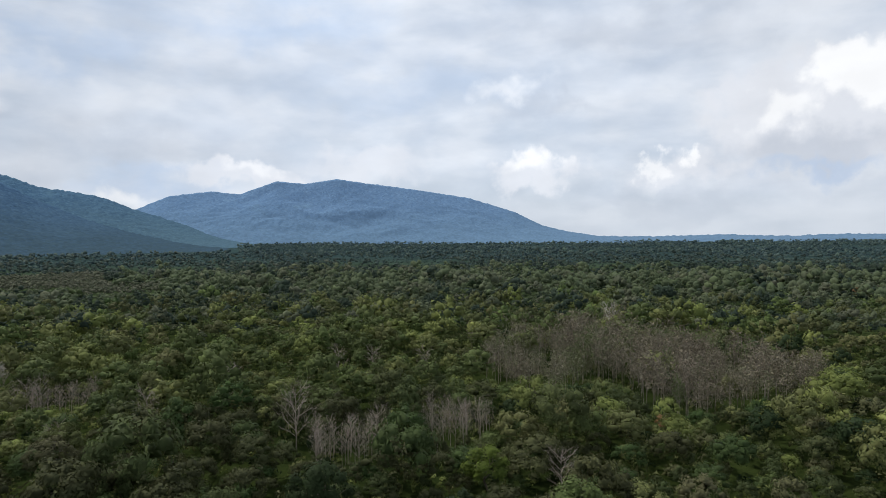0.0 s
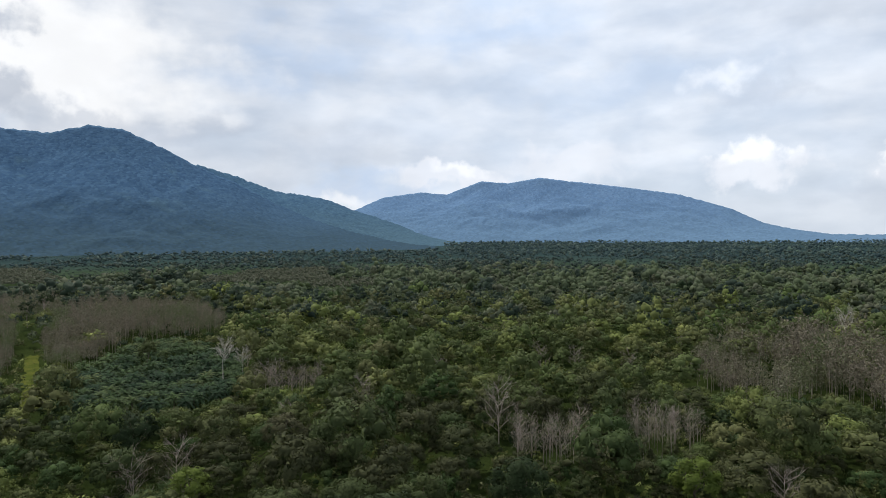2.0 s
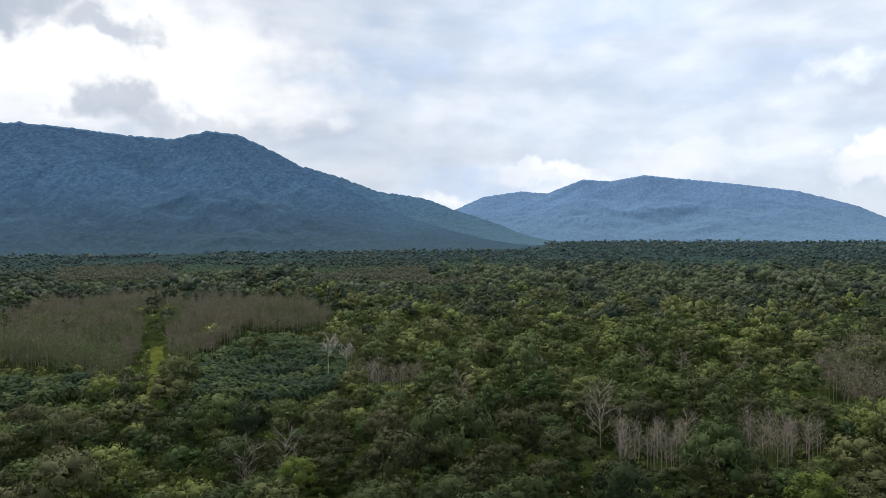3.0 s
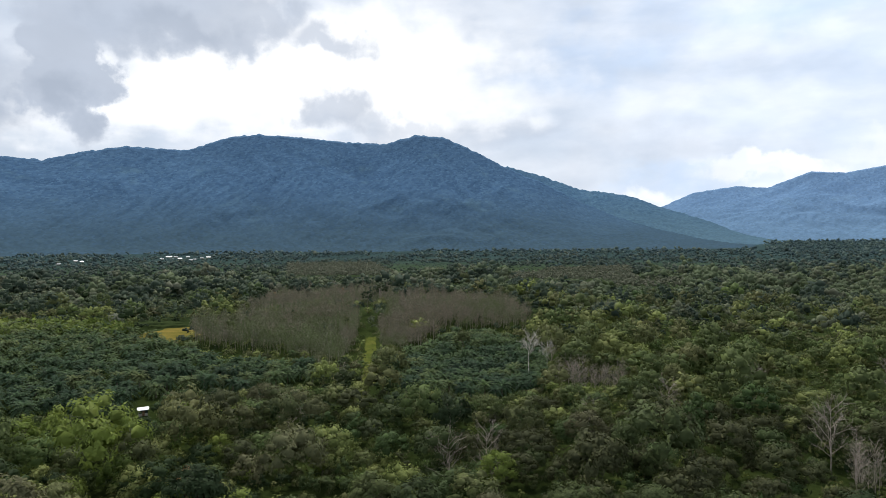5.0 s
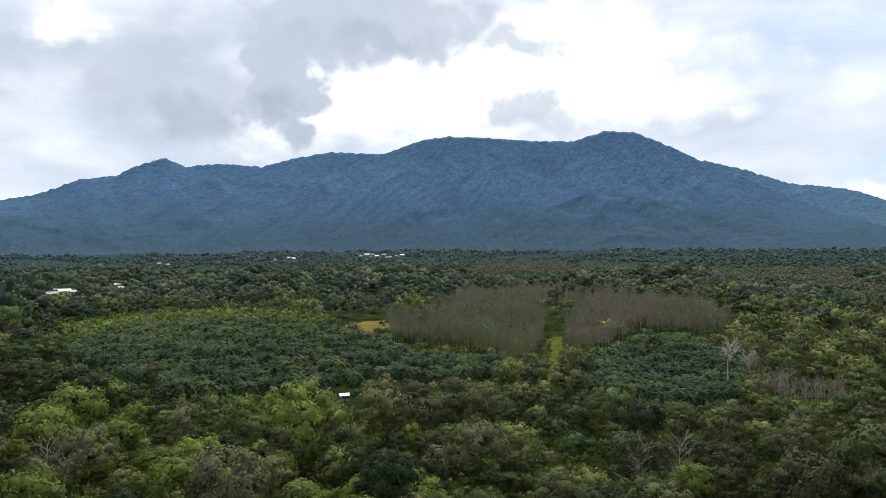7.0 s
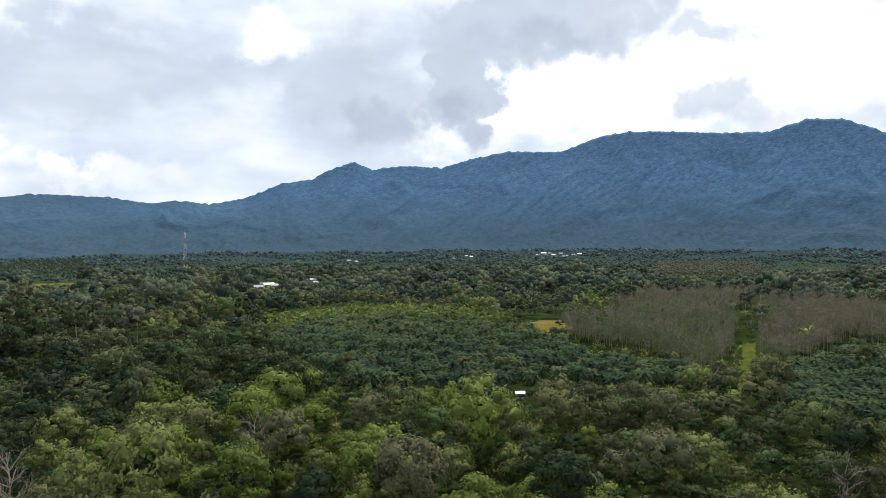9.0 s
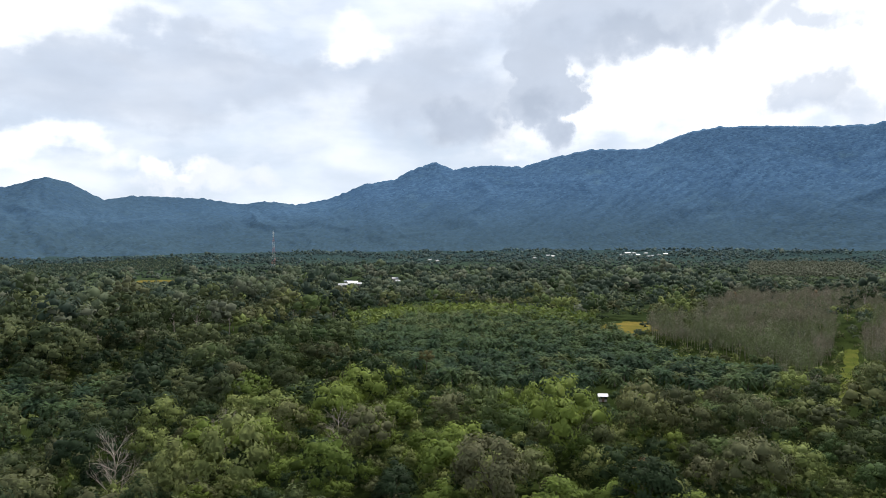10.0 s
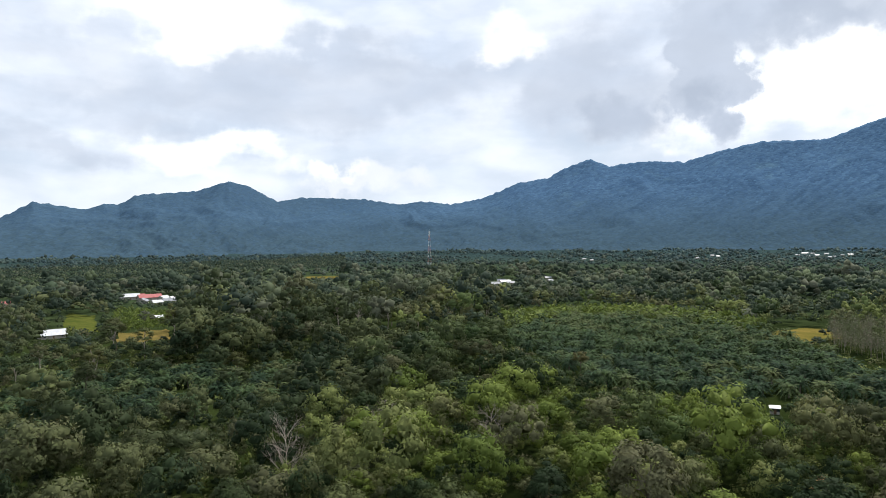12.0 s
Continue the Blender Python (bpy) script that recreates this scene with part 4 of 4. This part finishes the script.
# ---- single trees ----
def tree_thing(rng, name, label, high, wide, leaves, count, size, group, lobes=8, base=0.5, open_=0.0, thick=0.3, core=0.42, bark=None, bark_label="", lift=0.15):
    ob = tagged(new(name), label, "tree", group)
    leaf, mid, rad = crown(rng, high, wide, count, size, lobes, base, open_, lift=lift)
    part("trunk", mesh_from("trunk", *trunk_of(rng, high, mid, rad, thick), bark or BARK), ob, bark_label)
    v, t, nor = join((leafy_heads(rng, mid, rad * 0.52, True) if core else []) + [leaf])
    part("crown", mesh_from("crown", v, t, leaves, normals=nor), ob)
    return ob


KINDS = {
    "deep": [tree_thing(rng, "broadleaf_tree", "dark green broadleaf forest tree with a dense rounded crown", rng.uniform(12, 15), rng.uniform(9.5, 12), DEEP, 2900, 0.28, "forest trees", 16) for _ in range(4)],
    "bright": [tree_thing(rng, "leafy_tree", "light green broadleaf tree with loose layered sprays", rng.uniform(10, 13), rng.uniform(8, 10), BRIGHT, 2600, 0.29, "forest trees", 15, 0.4, 0.12, lift=0.6) for _ in range(3)],
    "mixed": [tree_thing(rng, "green_forest_tree", "mid-green broadleaf forest tree with a many-headed crown", rng.uniform(11, 14), rng.uniform(8.5, 11), MIXED, 2700, 0.28, "forest trees", 16, 0.45, 0.08, lift=0.4) for _ in range(4)],
    "olive": [tree_thing(rng, "olive_tree_of_the_woods", "olive brown-green forest tree with a thin crown", rng.uniform(11, 14), rng.uniform(7.5, 10), OLIVE, 1900, 0.29, "forest trees", 13, 0.45, 0.2) for _ in range(3)],
}
for ob in KINDS["olive"]:
    ob.name = "slender_forest_tree"
used = {k: 0 for k in KINDS}
fa, fd = near_az[first], near_d[first]
fx = place(fa, fd)
for i in range(len(fa)):
    p = rng.random()
    if -38 < fa[i] < -10:
        kind = "deep"
    elif 30 < fa[i] < 49:
        kind = "bright" if p < 0.55 else "mixed" if p < 0.85 else "deep" if p < 0.94 else "olive"
    elif 8 < fa[i] <= 30:
        kind = "bright" if p < 0.38 else "mixed" if p < 0.78 else "deep" if p < 0.9 else "olive"
    elif fa[i] >= 49:
        kind = "deep" if p < 0.5 else "mixed" if p < 0.7 else "olive"
    else:
        kind = "deep" if p < 0.45 else "mixed" if p < 0.82 else "bright" if p < 0.90 else "olive"
    k = used[kind]
    used[kind] += 1
    s = near_s[first][i]
    m = pose(*fx[i], 0, 0, rng.uniform(0, 360)) @ Matrix.Diagonal((s, s, s * rng.uniform(0.85, 1.15), 1))
    pool = KINDS[kind]
    made = pool[k] if k < len(pool) else copy_thing(pool[k % len(pool)], Matrix.Identity(4))
    made.matrix_basis = m


# single trees that stand out of the canopy: bearing, distance, size, kind
LANDMARKS = ((-19.7, 216, 1.3, "deep"), (-53.1, 176, 1.35, "bright"), (-26.6, 315, 1.3, "mixed"), (-44.3, 301, 1.3, "olive"), (-57.2, 460, 1.6, "deep"), (-45.3, 462, 1.3, "olive"),
             (6.9, 271, 1.2, "deep"), (-8.2, 222, 1.6, "deep"), (-20.2, 229, 1.2, "deep"), (2.3, 202, 1.0, "bright"), (-24.2, 190, 1.3, "mixed"), (-9.4, 413, 1.1, "deep"),
             (-12.3, 179, 1.2, "bright"), (46.3, 298, 1.4, "deep"), (51.2, 392, 1.6, "olive"), (38.8, 340, 1.2, "deep"), (42.2, 289, 1.3, "mixed"), (30.6, 341, 1.0, "olive"),
             (67.5, 467, 1.5, "deep"), (61.4, 485, 1.9, "deep"), (69.6, 327, 1.4, "mixed"), (41.7, 295, 1.0, "bright"), (58.7, 355, 1.3, "olive"), (51.0, 377, 1.3, "mixed"))
for a, dd, s, kind in LANDMARKS:
    made = copy_thing(KINDS[kind][int(dd) % 3], Matrix.Identity(4))
    made.matrix_basis = pose(*place(np.array([a]), np.array([dd]))[0], 0, 0, a * 37) @ Matrix.Diagonal((s, s, s, 1))


def bare_thing(rng, name, label, high, wide, boughs, twigs, thick, low, rise, group="leafless trees", leaves=0, wood_mat=None):
    ob = tagged(new(name), label, "tree", group)
    wood, tips = bare_tree(rng, high, wide, boughs, twigs, thick, low, rise, 3)
    part("bare_crown", mesh_from("bare_crown", *wood, wood_mat or BARE), ob)
    if leaves:
        part("sparse_foliage", mesh_from("sparse_foliage", *leafing(tips, leaves, 0.4, rng), PALE_WOOD), ob, "few brown-green leaves")
    return ob


def stand(ob, az, d, s=1.0, tall=1.0, turn=None):
    ob.matrix_basis = pose(*place(np.array([az]), np.array([d]))[0], 0, 0, rng.uniform(0, 360) if turn is None else turn) @ Matrix.Diagonal((s, s, s * tall, 1))
    return ob


round_bare = [bare_thing(rng, "leafless_tree", "pale grey leafless tree with a fan of fine twigs", 10, 9, 16, 7, 0.15, 0.2, 0.9) for _ in range(3)]
for i, (a, dd) in enumerate(BARE_AT):
    ob = round_bare[i] if i < 3 else copy_thing(round_bare[i % 3], Matrix.Identity(4))
    stand(ob, a, dd, rng.uniform(0.9, 1.25) * (1.35 if dd < 240 else 1.1), rng.uniform(0.95, 1.2))
tall_bare = [bare_thing(rng, "dead_tree", "tall dead tree with bleached white trunk and forked limbs", 20, 13, 13, 8, 0.32, 0.6, 0.9, wood_mat=BLEACHED) for _ in range(2)]
stand(tall_bare[0], -14.9, 343, 1.1)
stand(tall_bare[1], -63.3, 440, 1.1, 1.15)
stand(copy_thing(tall_bare[1], Matrix.Identity(4)), -16.4, 352, 0.85)
stand_things = [bare_thing(rng, "leafless_plantation_tree", "thin pale plantation tree that has lost its leaves", rng.uniform(14, 18), 7.5, 15, 4, 0.15, 0.3, 1.1, "leafless plantation trees", 40) for _ in range(4)]
az, d = lattice(4.6, 195, 345, rng)
keep = any_of(az, d, SMALL_STANDS)
az, d = az[keep], d[keep]
for i in range(min(len(az), 110)):
    ob = stand_things[i] if i < 4 else copy_thing(stand_things[i % 4], Matrix.Identity(4))
    stand(ob, az[i], d[i], rng.uniform(0.65, 0.9), rng.uniform(0.85, 1.05))

# taller trees with clear trunks on the plain
tall_kinds = [tree_thing(rng, "tall_forest_tree", "tall dark forest tree with a clear pale trunk", 24, rng.uniform(9, 12), k, 1100, 0.42, "tall trees", 12, 0.55, 0.1, 0.42, 0.42, BARE, "pale straight trunk") for k in (DEEP, OLIVE, DEEP)]
TALL_AT = ((67.6, 447), (61.7, 455), (60.2, 468), (58.8, 480), (53.9, 505), (52.2, 515), (50.6, 498), (48.5, 520), (46.2, 540), (38.3, 470), (63.4, 470), (57, 440), (44, 520), (41.5, 560),
           (72.5, 400), (74, 360), (69, 350), (65.5, 420), (56, 420), (59, 410), (52, 450), (49, 455), (46.5, 470), (62.5, 430), (55, 465), (-24.5, 420), (-1.5, 560), (-2.5, 610))
for i, (a, dd) in enumerate(TALL_AT):
    ob = tall_kinds[i] if i < 3 else copy_thing(tall_kinds[i % 3], Matrix.Identity(4))
    stand(ob, a, dd, rng.uniform(0.9, 1.15), rng.uniform(0.95, 1.2) if 44 < a < 64 else 0.8)
dry = tree_thing(rng, "withered_tree", "withered tree with drooping orange-brown leaves", 11, 4.5, DRY, 300, 0.32, "", 4, 0.6, 0.2, 0.2, core=0)
stand(dry, *WITHERED_AT, 1.4)
for a, dd, s in ((-80.8, 800, 1.7), (-67.3, 236, 1.0), (0.5, 715, 1.5), (-53.5, 560, 1.2), (6.0, 690, 1.3)):
    stand(copy_thing(dry, Matrix.Identity(4)), a, dd, s)
pale = tree_thing(rng, "pale_tree", "pale grey-green tree with a round crown", 13, 12, PALE_LEAF, 900, 0.42, "", 12)
stand(pale, 17.9, 528)


# ---- houses ----
def box_bm(sx, sy, z0, z1, cx=0.0, cy=0.0):
    bm = bmesh.new()
    bmesh.ops.create_cube(bm, size=1.0, matrix=Matrix.Translation((cx, cy, (z0 + z1) / 2)) @ Matrix.Diagonal((sx, sy, z1 - z0, 1)))
    return bm


def gable(w, dp, z0, rise, over=0.6, thick=0.14):
    """A gabled roof with overhang and thickness."""
    bm = bmesh.new()
    hw, hd = w / 2 + over, dp / 2 + over
    drop = rise * over / (dp / 2)
    prof = [(-hd, z0 - drop), (0, z0 + rise), (hd, z0 - drop), (hd, z0 - drop + thick), (0, z0 + rise + thick), (-hd, z0 - drop + thick)]
    a = [bm.verts.new((-hw, y, z)) for y, z in prof]
    b = [bm.verts.new((hw, y, z)) for y, z in prof]
    for i in range(6):
        j = (i + 1) % 6
        bm.faces.new((a[i], a[j], b[j], b[i]))
    for e in (a[::-1], b):
        bm.faces.new((e[0], e[1], e[4], e[5]))
        bm.faces.new((e[1], e[2], e[3], e[4]))
    bmesh.ops.recalc_face_normals(bm, faces=bm.faces)
    return bm


def house(w, dp, roof):
    mat, words = ((METAL_ROOF, "white sheet-metal roof"), (RED_ROOF, "faded red roof"), (GREY_ROOF, "grey sheet-metal roof"))[roof]
    ob = tagged(new("house"), "low plastered village house with a " + words, "house", "village houses")
    high = 2.6 if w < 20 else 3.6
    bm = box_bm(w, dp, -1.0, high)
    for s in (-1, 1):
        x = s * w / 2
        tri = [bm.verts.new(p) for p in ((x, -dp / 2, high), (x, dp / 2, high), (x, 0, high + dp * 0.27))]
        bm.faces.new(tri)
    part("wall", bm_mesh("wall", bm, PLASTER), ob)
    part("roof", bm_mesh("roof", gable(w, dp, high, dp * 0.27), mat), ob, words)
    part("door", bm_mesh("door", box_bm(1.0, 0.08, 0, 2.1, 0, -dp / 2 - 0.03), DOOR_PAINT), ob)
    for k in (-0.33, 0.33):
        part("window", bm_mesh("window", box_bm(1.4, 0.06, 1.0, 2.1, w * k, -dp / 2 - 0.02), GLASS), ob)
    return ob


for a, dd, w, dp, roof, turn in HOUSES:
    ob = house(w, dp, roof)
    x, y = polar(a, dd)
    ob.matrix_basis = pose(x, y, float(ground_z(x, y)) + 0.1, 0, 0, a + turn)


# ---- telecom mast ----
def mast(az, d, high=84.0):
    ob = tagged(new("lattice_mast"), "red and white steel lattice mast above the trees", "mast")
    n = 7
    zs = np.linspace(0, high, n + 1)

    def corner(k, z):
        half = 3.2 * (1 - z / high) + 0.7
        return np.array([half * (1, -1, -1, 1)[k], half * (1, 1, -1, -1)[k], z])

    for i in range(n):
        mat = MAST_RED if i % 2 else MAST_WHITE
        rows = []
        for k in range(4):
            a, b, c = corner(k, zs[i]), corner(k, zs[i + 1]), corner((k + 1) % 4, zs[i + 1])
            rows += [(a, b, 0.10, 0.09), (a, c, 0.05, 0.05), (corner((k + 1) % 4, zs[i]), b, 0.05, 0.05), (b, c, 0.05, 0.05)]
        part("lattice_section", mesh_from("lattice_section", *tubes(rows, 4), mat), ob, "red section" if i % 2 else "white section")
    for k, (z, ang) in enumerate(((high * 0.96, 0), (high * 0.96, 120), (high * 0.96, 240), (high * 0.86, 60), (high * 0.86, 200))):
        bm = box_bm(0.5, 0.3, z - 1.3, z + 1.3, 1.7 * math.cos(radians(ang)), 1.7 * math.sin(radians(ang)))
        part("panel_antenna", bm_mesh("panel_antenna", bm, MAST_WHITE), ob)
    part("lightning_rod", mesh_from("lightning_rod", *tubes([((0, 0, high), (0, 0, high + 4), 0.12, 0.05)], 5), MAST_WHITE), ob)
    x, y = polar(az, d)
    ob.matrix_basis = pose(x, y, float(ground_z(x, y)), 0, 0, az + 20)


mast(43.0, 1560)
